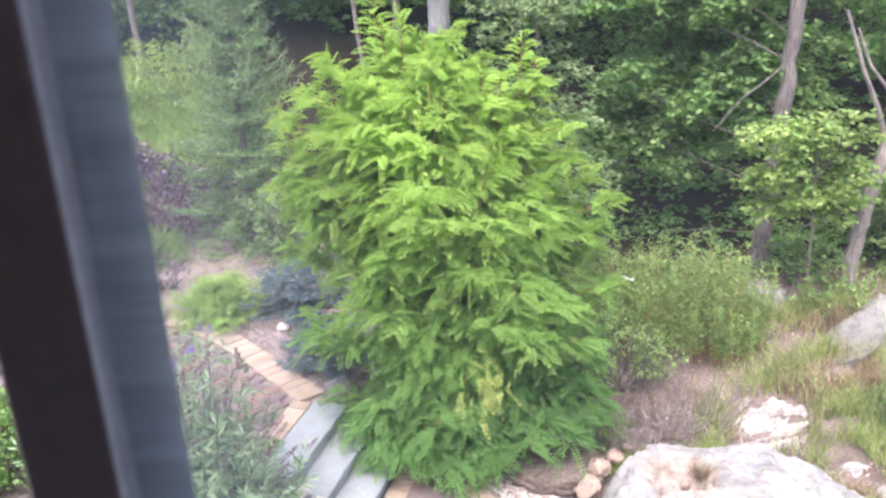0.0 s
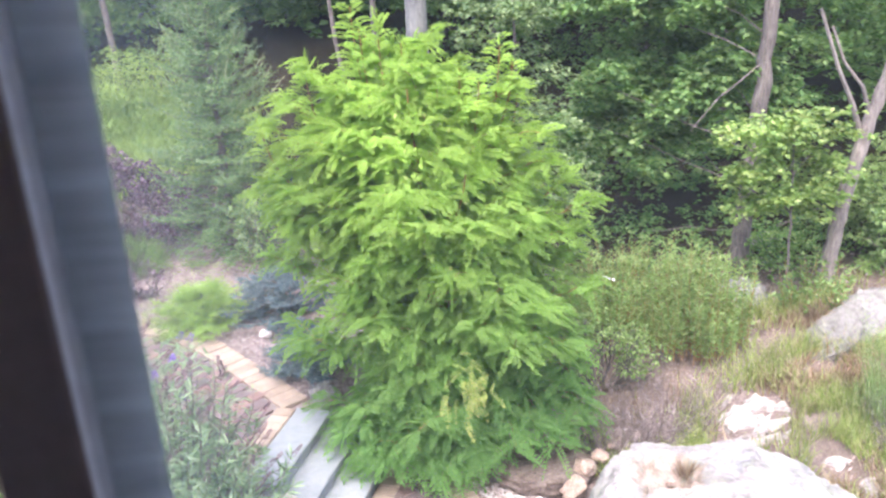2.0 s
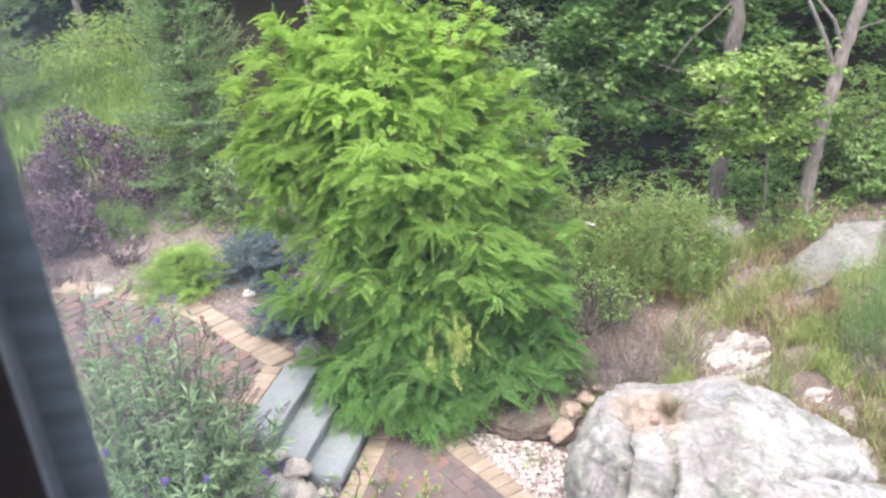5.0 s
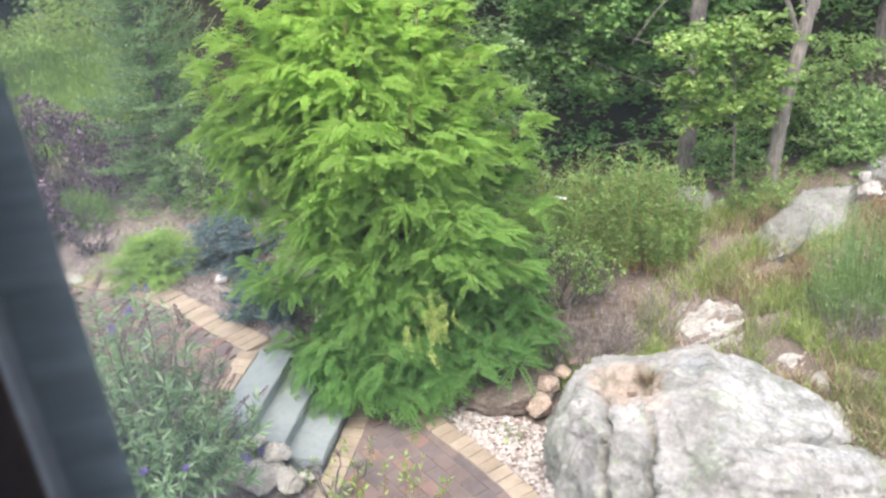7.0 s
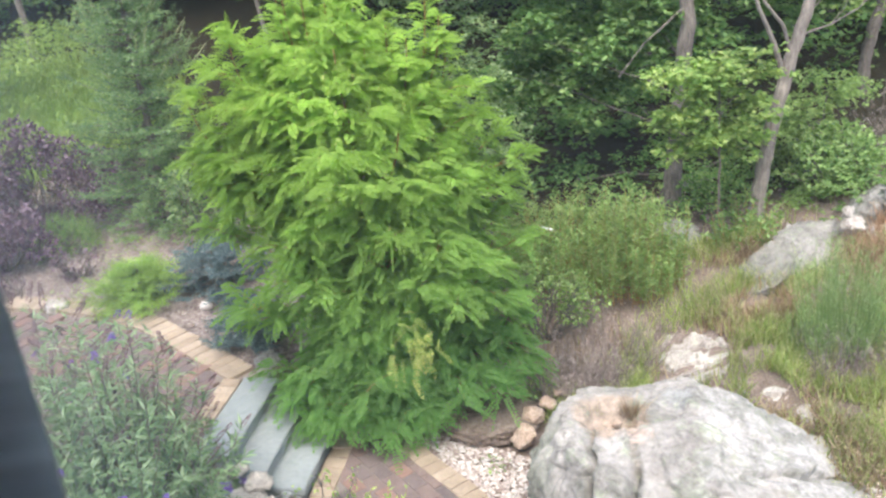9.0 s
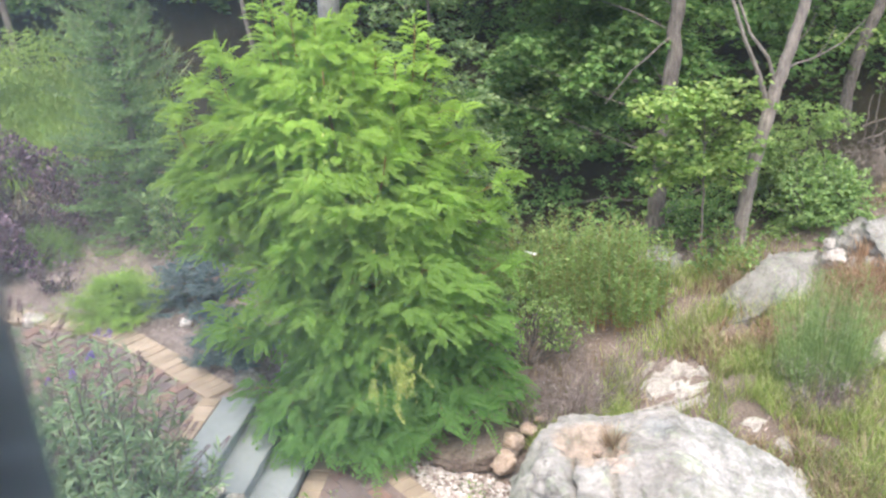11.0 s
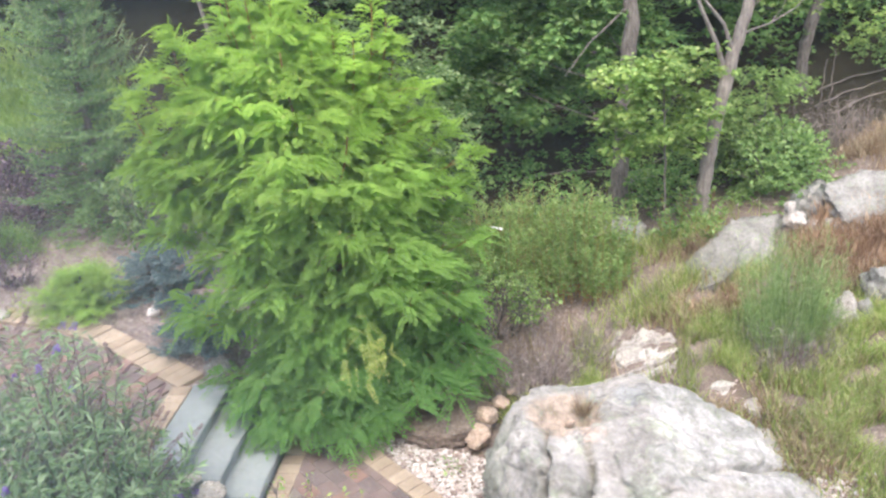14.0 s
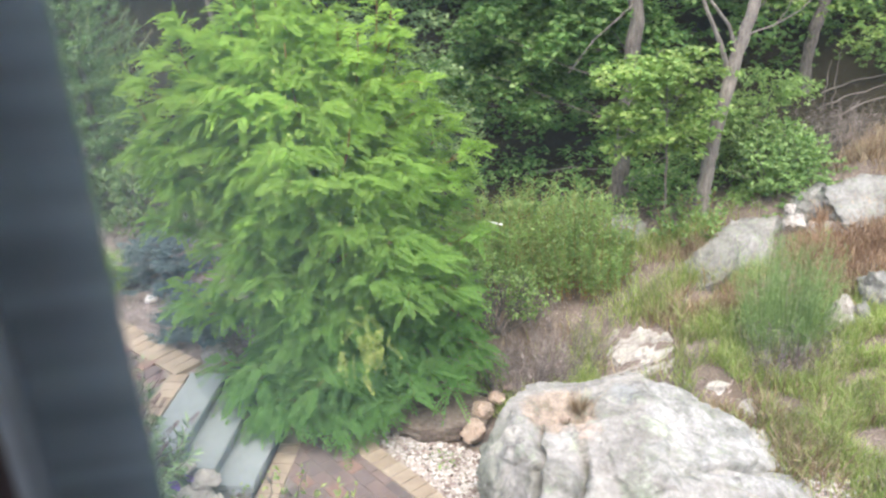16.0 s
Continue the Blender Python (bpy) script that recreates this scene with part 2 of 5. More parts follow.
def ground_material():
    m, nt, b = material("earth_and_mulch", .95, .1)
    geo = nt.nodes.new("ShaderNodeNewGeometry")
    xyz = nt.nodes.new("ShaderNodeSeparateXYZ")
    nt.links.new(geo.outputs["Position"], xyz.inputs[0])
    chips = nt.nodes.new("ShaderNodeTexVoronoi")
    chips.inputs["Scale"].default_value = 34
    nt.links.new(geo.outputs["Position"], chips.inputs["Vector"])
    tone = ramp(nt, chips.outputs["Color"], [(.0, (.18, .142, .13)), (.5, (.31, .255, .238)), (1, (.46, .40, .38))])
    fine = noise_tex(nt, 40, 8, .75)
    tone = mixed(nt, 1.0, tone, ramp(nt, fine, [(.3, (.6, .6, .6)), (.65, (1.2, 1.2, 1.2))]), 'MULTIPLY')
    soil = ramp(nt, fine, [(.3, (.155, .118, .098)), (.55, (.265, .208, .172)), (.75, (.40, .33, .28))])
    patch = ramp(nt, noise_tex(nt, .9, 5), [(.42, (0, 0, 0)), (.6, (1, 1, 1))])
    side = node(nt, "ShaderNodeMapRange", From_Min=-.6, From_Max=1.2)
    nt.links.new(xyz.outputs[0], side.inputs[0])
    soil = mixed(nt, patch, soil, mixed(nt, .5, tone, soil))
    col = mixed(nt, side.outputs[0], tone, soil)
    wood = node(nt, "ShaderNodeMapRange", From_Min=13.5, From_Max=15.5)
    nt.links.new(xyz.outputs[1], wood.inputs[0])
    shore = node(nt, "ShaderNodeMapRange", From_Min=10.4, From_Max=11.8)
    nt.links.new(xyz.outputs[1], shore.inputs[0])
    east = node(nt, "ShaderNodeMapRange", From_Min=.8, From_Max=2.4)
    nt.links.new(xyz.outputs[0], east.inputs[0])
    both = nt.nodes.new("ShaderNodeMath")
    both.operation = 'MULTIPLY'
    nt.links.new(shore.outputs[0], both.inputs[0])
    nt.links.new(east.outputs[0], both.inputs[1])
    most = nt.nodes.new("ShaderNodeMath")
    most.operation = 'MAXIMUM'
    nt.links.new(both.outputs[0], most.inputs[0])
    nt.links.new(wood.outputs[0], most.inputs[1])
    # leaf litter, its colour darkened to hold the deep shade under the trees
    shaded_litter = ramp(nt, fine, [(.3, (.028, .026, .017)), (.6, (.06, .052, .035)), (.8, (.12, .095, .065))])
    col = mixed(nt, most.outputs[0], col, shaded_litter)
    nt.links.new(col, b.inputs["Base Color"])
    bumped(nt, b, fine, .9, .04)
    return m


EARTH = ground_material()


def paver_material(name, stops):
    m, nt, b = material(name, .85, .25)
    info = nt.nodes.new("ShaderNodeObjectInfo")
    col = ramp(nt, info.outputs["Random"], stops)
    g = noise_tex(nt, 60, 6, .7)
    col = mixed(nt, 1.0, col, ramp(nt, g, [(.3, (.72, .72, .72)), (.65, (1.1, 1.1, 1.1))]), 'MULTIPLY')
    col = mixed(nt, 1.0, col, ramp(nt, noise_tex(nt, 3, 3), [(.35, (.82, .82, .82)), (.65, (1.1, 1.1, 1.1))]), 'MULTIPLY')
    nt.links.new(col, b.inputs["Base Color"])
    bumped(nt, b, g, .4, .008)
    return m


PAVER_TAN = paver_material("tan_concrete_paver", [(0, (.325, .255, .194)), (.5, (.365, .29, .223)), (1, (.415, .335, .263))])
PAVER_DARK = paver_material("red_brown_paver", [(0, (.15, .122, .12)), (.4, (.19, .146, .14)), (.75, (.215, .155, .14)), (1, (.265, .168, .14))])


def plain_material(name, colour, rough=.6, grain=30, amount=.12, metal=0.0):
    m, nt, b = material(name, rough, .4)
    b.inputs["Metallic"].default_value = metal
    lo, hi = tuple(c * (1 - amount) for c in colour), tuple(c * (1 + amount) for c in colour)
    g = noise_tex(nt, grain, 5)
    nt.links.new(ramp(nt, g, [(.3, lo), (.7, hi)]), b.inputs["Base Color"])
    bumped(nt, b, g, .15, .002)
    return m


PEBBLE = leaf_material("white_pebble", [(0, (.19, .138, .12)), (.4, (.375, .315, .288)), (1, (.56, .53, .508))], (1, 1, 1), 0, rough=.75, patch=.9)
def banded_material(name, colour):
    """Dull painted metal; faint bands painted across its length imitate the insect screen's moire."""
    m, nt, b = material(name, .5, .4)
    tc = nt.nodes.new("ShaderNodeTexCoord")
    mp = node(nt, "ShaderNodeMapping", Scale=(30, 30, 330))
    nt.links.new(tc.outputs["Object"], mp.inputs[0])
    g = noise_tex(nt, 1.0, 3, .5, mp.outputs[0])
    lo, hi = tuple(c * .72 for c in colour), tuple(c * 1.25 for c in colour)
    nt.links.new(ramp(nt, g, [(.35, lo), (.65, hi)]), b.inputs["Base Color"])
    bumped(nt, b, g, .2, .001)
    return m


FRAME_DARK = plain_material("dark_brown_vinyl", (.245, .182, .162), .55, 200)
# near-white so that the chamfer looks lit: its brightness is in the colour
FRAME_LIT_EDGE = plain_material("pale_grey_bead", (.92, .94, .96), .5, 300)
FRAME_GREY = banded_material("grey_aluminium", (.70, .76, .78))


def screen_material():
    """Fine grey insect mesh: mostly open, its wires lit from outside, a milky haze painted in beside the frame."""
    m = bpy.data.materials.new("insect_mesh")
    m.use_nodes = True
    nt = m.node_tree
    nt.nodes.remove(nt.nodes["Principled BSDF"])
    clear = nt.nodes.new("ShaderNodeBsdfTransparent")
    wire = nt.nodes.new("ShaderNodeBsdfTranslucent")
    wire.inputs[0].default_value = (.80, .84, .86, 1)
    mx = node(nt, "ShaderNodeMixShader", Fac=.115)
    # milky glare next to the frame, painted in as a denser mesh
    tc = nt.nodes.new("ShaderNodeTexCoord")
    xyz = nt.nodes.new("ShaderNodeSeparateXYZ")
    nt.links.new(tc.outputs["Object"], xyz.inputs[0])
    edge_haze = node(nt, "ShaderNodeMapRange", From_Min=.008, From_Max=.044, To_Min=.27, To_Max=.05)
    edge_haze.interpolation_type = 'SMOOTHSTEP'
    nt.links.new(xyz.outputs[0], edge_haze.inputs[0])
    nt.links.new(edge_haze.outputs[0], mx.inputs[0])
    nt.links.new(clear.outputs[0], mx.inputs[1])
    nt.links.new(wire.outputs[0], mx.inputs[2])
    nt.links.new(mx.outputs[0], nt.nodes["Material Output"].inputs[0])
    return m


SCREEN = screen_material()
# unseen room paint and floor, kept pale to bounce light onto the window rail
PLASTER = plain_material("white_wall_paint", (.8, .81, .83), .9, 12, .04)
SIDING = plain_material("grey_siding", (.45, .44, .42), .8, 9, .06)
FLOOR_PALE = plain_material("grey_carpet", (.55, .56, .58), .95, 60, .1)


# ---- building helpers ----
def unit(a):
    a = np.asarray(a, float)
    return a / np.maximum(np.linalg.norm(a, axis=-1, keepdims=True), 1e-9)


class Geo:
    """Gathers vertices and faces for one mesh."""

    def __init__(self):
        self.v, self.f, self.n = [], [], 0

    def add(self, v, f):
        v = np.asarray(v, float).reshape(-1, 3)
        self.v.append(v)
        self.f.append(np.asarray(f, int) + self.n)
        self.n += len(v)

    def mesh(self, name, smooth=False):
        me = bpy.data.meshes.new(name)
        v = np.concatenate(self.v)
        me.vertices.add(len(v))
        me.vertices.foreach_set("co", v.astype(np.float32).ravel())
        loops = np.concatenate([f.ravel() for f in self.f])
        sizes = np.concatenate([np.full(len(f), f.shape[1]) for f in self.f])
        me.loops.add(len(loops))
        me.loops.foreach_set("vertex_index", loops.astype(np.int32))
        me.polygons.add(len(sizes))
        me.polygons.foreach_set("loop_start", (np.cumsum(sizes) - sizes).astype(np.int32))
        me.polygons.foreach_set("use_smooth", np.full(len(sizes), smooth))
        me.update(calc_edges=True)
        me.validate()
        return me


def thing(name, at, label, category, group=""):
    ob = new(name)
    ob.location = at
    ob.empty_display_size = .1
    return tagged(ob, label, category, group)


def part(name, shape, mat, parent, label="", smooth=False):
    """Links a Geo or a mesh as one mesh object under a thing or a part."""
    me = shape.mesh(name, smooth) if isinstance(shape, Geo) else shape
    if not me.materials:
        me.materials.append(mat)
    ob = new(name, me)
    ob.parent = parent
    if label:
        ob["label"] = label
    return ob


def solo(name, shape, mat, at, label, category="", group="", kind="", smooth=False):
    me = shape.mesh(name, smooth) if isinstance(shape, Geo) else shape
    if not me.materials:
        me.materials.append(mat)
    ob = new(name, me)
    ob.location = at
    return tagged(ob, label, category, group, kind)


def tube(geo, pts, radii, sides=6):
    pts = np.asarray(pts, float)
    t = unit(np.gradient(pts, axis=0))
    ref = np.array([.31, .87, .38])
    a = unit(np.cross(t, ref))
    b = np.cross(t, a)
    ang = np.linspace(0, 2 * np.pi, sides, endpoint=False)
    r = np.asarray(radii, float)
    ring = pts[:, None] + r[:, None, None] * (np.cos(ang)[None, :, None] * a[:, None] + np.sin(ang)[None, :, None] * b[:, None])
    n = len(pts)
    i = np.arange(n - 1)[:, None] * sides
    j = np.arange(sides)[None]
    k = (j + 1) % sides
    f = np.stack([i + j, i + k, i + sides + k, i + sides + j], -1).reshape(-1, 4)
    geo.add(ring, f)
    top = np.stack([np.full(sides - 2, 0), np.arange(1, sides - 1), np.arange(2, sides)], 1) + (n - 1) * sides
    geo.f.append(top + geo.n - n * sides)


def bend(a, b, sag, n=6, wob=0.0, rng=None):
    """A curve from a to b that bows by the vector sag."""
    s = np.linspace(0, 1, n)[:, None]
    p = np.asarray(a) * (1 - s) + np.asarray(b) * s + np.asarray(sag) * (4 * s * (1 - s))
    if wob and rng is not None:
        p[1:-1] += rng.normal(0, wob, (n - 2, 3))
    return p


def leaves(geo, p, axis, normal, length, width, fold=.18, wide=.45):
    """Kite-shaped blades with a fold along the middle."""
    p, axis = np.asarray(p, float), unit(axis)
    side = unit(np.cross(axis, normal))
    up = np.cross(side, axis)
    n = len(p)
    L = np.broadcast_to(np.asarray(length, float), n)[:, None]
    W = np.broadcast_to(np.asarray(width, float), n)[:, None]
    mid = p + axis * L * wide + up * W * fold
    v = np.stack([p, mid + side * W * .5, p + axis * L, mid - side * W * .5], 1)
    i = np.arange(n)[:, None] * 4
    f = np.concatenate([i + [[0, 1, 2]], i + [[0, 2, 3]]])
    geo.add(v.reshape(-1, 3), f)


def blobs(geo, p, size, rng, flat=.7):
    """Small uneven stones: a bevelled octahedron each."""
    n = len(p)
    base = np.array([[1, 0, 0], [0, 1, 0], [-1, 0, 0], [0, -1, 0], [0, 0, 1], [0, 0, -.6], [.7, .7, .5], [-.7, .7, .5], [-.7, -.7, .5], [.7, -.7, .5]], float)
    tri = np.array([[4, 6, 7], [4, 7, 8], [4, 8, 9], [4, 9, 6], [0, 1, 6], [1, 2, 7], [2, 3, 8], [3, 0, 9], [6, 1, 7], [7, 2, 8], [8, 3, 9], [9, 0, 6],
                    [1, 0, 5], [2, 1, 5], [3, 2, 5], [0, 3, 5]])
    s = np.asarray(size)[:, None, None] * (1 + rng.uniform(-.3, .3, (n, 10, 3)))
    a = rng.uniform(0, 6.28, n)
    c, d = np.cos(a)[:, None], np.sin(a)[:, None]
    v = base[None] * s * np.array([1, .8, flat])
    v = np.stack([v[..., 0] * c - v[..., 1] * d, v[..., 0] * d + v[..., 1] * c, v[..., 2]], -1) + np.asarray(p)[:, None]
    geo.add(v.reshape(-1, 3), (np.arange(n)[:, None, None] * 10 + tri[None]).reshape(-1, 3))


def sphere_dirs(n, rng):
    return unit(rng.normal(size=(n, 3)))


def smooth(a, b, x):
    t = np.clip((np.asarray(x, float) - a) / (b - a), 0, 1)
    return t * t * (3 - 2 * t)


# ---- lie of the land ----
def land(x, y):
    x, y = np.asarray(x, float), np.asarray(y, float)
    s = .95 * x - .31 * y
    upper = smooth(-3.62, -3.95, s) * smooth(6.2, 7.3, y)
    back = smooth(8.45, 10.0, y)
    z = .5 * (1 - (1 - upper) * (1 - back))
    z = z + .5 * smooth(2.4, 4.3, x) * smooth(4.0, 6.5, y) * (1 - .7 * back)
    z = z + .34 * np.maximum(0, x - 4.5) * smooth(4.5, 8.0, y) * smooth(12.0, 9.6, y)
    z = z + .22 * np.maximum(0, x - 5.2) * smooth(9.5, 13.0, y)
    z = z + .035 * np.clip(y - 10, 0, 5) + .09 * np.clip(y - 15, 0, 30)
    z = z + .05 * np.sin(x * 1.7 + y) * np.cos(y * 1.3) * smooth(9.5, 12, y)
    far = smooth(40, 90, np.hypot(x, y))
    return z * (1 - far) + 4 * far


def on(x, y, dz=0.0):
    return (x, y, float(land(x, y)) + dz)


# ---- ground ----
def spaced(lo, hi, step, far):
    core = np.arange(lo, hi + .01, step)
    out = np.geomspace(step, far, 26)
    return np.concatenate([lo - out[::-1], core, hi + out])


def build_ground():
    gx, gy = spaced(-8, 10, .22, 300), spaced(0, 24, .22, 300)
    x, y = np.meshgrid(gx, gy)
    z = land(x, y)
    rng = np.random.default_rng(1)
    z = z + rng.normal(0, .012, z.shape) - .03
    g = Geo()
    nx = len(gx)
    i = (np.arange(len(gy) - 1)[:, None] * nx + np.arange(nx - 1)[None]).ravel()[:, None]
    g.add(np.stack([x, y, z], -1), i + np.array([[0, 1, nx + 1, nx]]))
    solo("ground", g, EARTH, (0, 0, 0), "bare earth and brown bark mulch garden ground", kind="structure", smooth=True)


build_ground()


# ---- house round the window ----
def box(geo, x0, x1, y0, y1, z0, z1):
    v = [(x, y, z) for z in (z0, z1) for y in (y0, y1) for x in (x0, x1)]
    geo.add(v, [[0, 2, 3, 1], [4, 5, 7, 6], [0, 1, 5, 4], [2, 6, 7, 3], [0, 4, 6, 2], [1, 3, 7, 5]])


def build_house():
    z0, z1, sill, head = 4.0, 6.6, 4.6, 6.5
    # opening widened out of view to let more light into the room
    xa, xb, ya, yb = -2.3, 2.3, .30, .42
    g = Geo()
    box(g, -3.2, xa, ya, yb, -.2, 7.0)
    box(g, xb, 3.2, ya, yb, -.2, 7.0)
    box(g, xa, xb, ya, yb, -.2, sill)
    box(g, xa, xb, ya, yb, head, 7.0)
    solo("wall_south", g, SIDING, (0, 0, 0), "grey sided house wall with a window opening", kind="structure")
    for name, b in (("wall_west", (-3.2, -3.05, -4, ya, -.2, 7.0)), ("wall_east", (3.05, 3.2, -4, ya, -.2, 7.0)), ("wall_north", (-3.2, 3.2, -4.15, -4, -.2, 7.0))):
        g = Geo()
        box(g, *b)
        solo(name, g, PLASTER, (0, 0, 0), "plain painted room wall", kind="structure")
    g = Geo()
    box(g, -3.05, 3.05, -4, ya, z0 - .2, z0)
    solo("floor", g, FLOOR_PALE, (0, 0, 0), "unseen pale grey room floor", kind="structure")
    g = Geo()
    box(g, -3.05, 3.05, -4, ya, z1, z1 + .15)
    solo("ceiling", g, PLASTER, (0, 0, 0), "plain white room ceiling", kind="structure")
    # window: dark mullion with a grey aluminium rail beside it
    win = tagged(thing("window_1", (-.043, .26, sill), "dark framed window with a grey aluminium rail", "window"), kind="structure")
    h = head - sill

    def profile(pts):
        p = np.array(pts) - np.array([-.043, .26])
        n = len(p)
        g = Geo()
        v = np.concatenate([np.c_[p, np.zeros(n)], np.c_[p, np.full(n, h)]])
        i = np.arange(n)
        j = (i + 1) % n
        g.add(v, np.stack([i, j, j + n, i + n], 1))
        return g
    part("mullion", profile([(-.0492, .2606), (-.0484, .2598), (-.0379, .2598), (-.0375, .2602), (-.0375, .285), (-.0492, .285)]), FRAME_DARK, win, "dark brown window mullion")
    part("bead", profile([(-.0373, .2601), (-.0361, .2633), (-.0361, .272), (-.0373, .272)]), FRAME_LIT_EDGE, win, "pale grey bead")
    part("rail", profile([(-.0360, .2634), (-.0287, .2635), (-.0325, .2705), (-.0360, .272)]), FRAME_GREY, win, "grey aluminium sash rail")
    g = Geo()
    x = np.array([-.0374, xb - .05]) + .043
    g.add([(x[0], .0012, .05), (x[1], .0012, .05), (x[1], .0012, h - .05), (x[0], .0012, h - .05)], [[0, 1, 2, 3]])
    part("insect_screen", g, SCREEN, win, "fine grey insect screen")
    for name, b in (("jamb", (xa + .002, xa + .05, .30, .36)), ("jamb", (xb - .05, xb - .002, .30, .36))):
        g = Geo()
        box(g, b[0] + .043, b[1] + .043, b[2] - .26, b[3] - .26, .002, h - .002)
        part(name, g, FRAME_DARK, win)
    for name, zz in (("window_sill", (.002, .05)), ("window_head", (h - .05, h - .002))):
        g = Geo()
        box(g, xa + .095, xb - .009, .04, .1, *zz)
        part(name, g, FRAME_DARK, win)


build_house()


# ---- stones ----
def step_at(v, a, b):
    t = min(1, max(0, (v - a) / (b - a)))
    return t * t * (3 - 2 * t)


def rock_mesh(name, size, seed, subdiv=5, rough=.28, flat_top=0.0, facet=.0, chip=.075):
    bm = bmesh.new()
    bmesh.ops.create_icosphere(bm, subdivisions=subdiv, radius=1)
    off = Vector((seed * 3.1, seed * 7.7, seed * 1.3))
    rng = np.random.default_rng(seed)
    planes = [(Vector(n), rng.uniform(.60, .92)) for n in sphere_dirs(int(facet * 50), rng)]
    grow = 1 + .28 * min(1, facet * 2)
    for v in bm.verts:
        d = v.co.normalized()
        c = d * grow * (1 + rough * noise.noise(d * 1.3 + off) + rough * .35 * noise.noise(d * 3.1 + off))
        for n, lim in planes:
            over = c.dot(n) - lim
            if over > 0:
                c -= n * over
        c += d * (.06 * noise.noise(c * 4.3 + off) + .05 * (.5 - abs(noise.noise(c * 7 + off)) * 2) + .03 * noise.noise(c * 14 + off) + .016 * noise.noise(c * 30 + off))
        c -= d * chip * (step_at(noise.noise(c * 2.2 + off * 2), .02, .06) + .6 * step_at(noise.noise(c * 4.1 - off), .1, .15))
        c -= d * chip * 1.3 * math.exp(-(noise.noise(c * 1.9 + off * 3) / .035) ** 2)
        c = Vector((c.x * size[0], c.y * size[1], c.z * size[2]))
        if flat_top and c.z > size[2] * flat_top:
            c.z = size[2] * flat_top + (c.z - size[2] * flat_top) * .25
        v.co = c
    for f in bm.faces:
        f.smooth = True
    me = bpy.data.meshes.new(name)
    bm.to_mesh(me)
    bm.free()
    return me


def rock(name, at, size, mat, label, seed, turn=0, tilt=(0, 0), category="rock", group="", **kw):
    me = rock_mesh(name, size, seed, **kw)
    ob = solo(name, me, mat, at, label, category, group)
    ob.rotation_euler = (radians(tilt[0]), radians(tilt[1]), radians(turn))
    return ob


def build_boulder():
    """The great pale granite boulder with a soil-filled hollow, cracks and a lower front lobe."""
    bm = bmesh.new()
    bmesh.ops.create_icosphere(bm, subdivisions=7, radius=1)
    off = Vector((3.3, 9.1, 4.4))
    for v in bm.verts:
        d = v.co.normalized()
        ridge = 1 - abs(noise.noise(d * 2.3 + off)) * 2
        k = 1 + .11 * noise.noise(d * 1.4 + off) + .05 * noise.noise(d * 3 + off) + .035 * ridge
        c = Vector((d.x * 1.35 * k, d.y * 1.10 * k, d.z * 1.32 * k))
        if c.z > .80:
            c.z = .80 + (c.z - .80) * .32
        if c.x > .1 and c.z > 0:
            c.z *= 1 - .46 * min(1, (c.x - .1) / 1.05) ** 1.1
        if c.x > .5:
            c.x = .5 + (c.x - .5) * 1.22
        if c.x < -.5 and c.z > .2:
            c.z += .10 * step_at(-c.x, .5, 1.0) * step_at(c.z, .2, .5)
            c.x -= .05 * step_at(c.z, .2, .5)
        # broken skin: low steps, chips and hairline cracks
        c -= d * (.035 * step_at(noise.noise(c * 1.7 + off), .0, .05) + .028 * step_at(noise.noise(c * 3.1 - off), .08, .12) + .016 * step_at(noise.noise(c * 6.3 + off), .12, .17))
        c -= d * .014 * math.exp(-(noise.noise(c * 1.35 + off * 2) / .018) ** 2) * step_at(noise.noise(c * .9 + off), -.1, .2)
        c += d * (.018 * noise.noise(c * 8 + off) + .014 * (.5 - abs(noise.noise(c * 13 + off)) * 2) + .009 * noise.noise(c * 27 + off) + .006 * noise.noise(c * 55 + off))
        if c.z > 0:
            r = math.hypot(c.x + .66, (c.y - .14) * 1.7)
            c.z -= .13 * math.exp(-(r / .27) ** 4) * (1 + .5 * noise.noise(c * 9))
            r = math.hypot(c.x + .50, (c.y - .16) * 1.2)
            c.z -= .10 * math.exp(-(r / .07) ** 2)
        wob = .05 * noise.noise(Vector((c.y * 6, c.z * 6, 1.7))) + .02 * noise.noise(Vector((c.y * 19, c.z * 19, 4.7)))
        if c.y < .08:
            for cx, wide, deep in ((-.86, .024, .22), (-.50, .022, .23)):
                e = abs(c.x - cx - wob - .12 * (c.y + .2))
                c -= d * deep * math.exp(-(e / wide) ** 2) * min(1, (.08 - c.y) * 5)
        # the right side breaks into an upper shelf and a lower front lobe
        low = -.735 + .50 * c.x + wob
        if c.x > .15:
            fade = min(1, (c.x - .15) * 2.2)
            c -= d * .15 * math.exp(-((c.y - low) / .028) ** 2) * fade
            if c.y < low:
                c.x += .22 * fade * step_at(low - c.y, 0, .05)
                c.z -= .09 * fade * step_at(low - c.y, 0, .05)
        v.co = c
    for f in bm.faces:
        f.smooth = True
    me = bpy.data.meshes.new("boulder")
    bm.to_mesh(me)
    bm.free()
    ob = solo("boulder", me, BOULDER, (2.58, 6.28, .02), "huge pale granite boulder with lichen and a hollow", "boulder")
    ob.rotation_euler = (0, 0, radians(-12))


build_boulder()


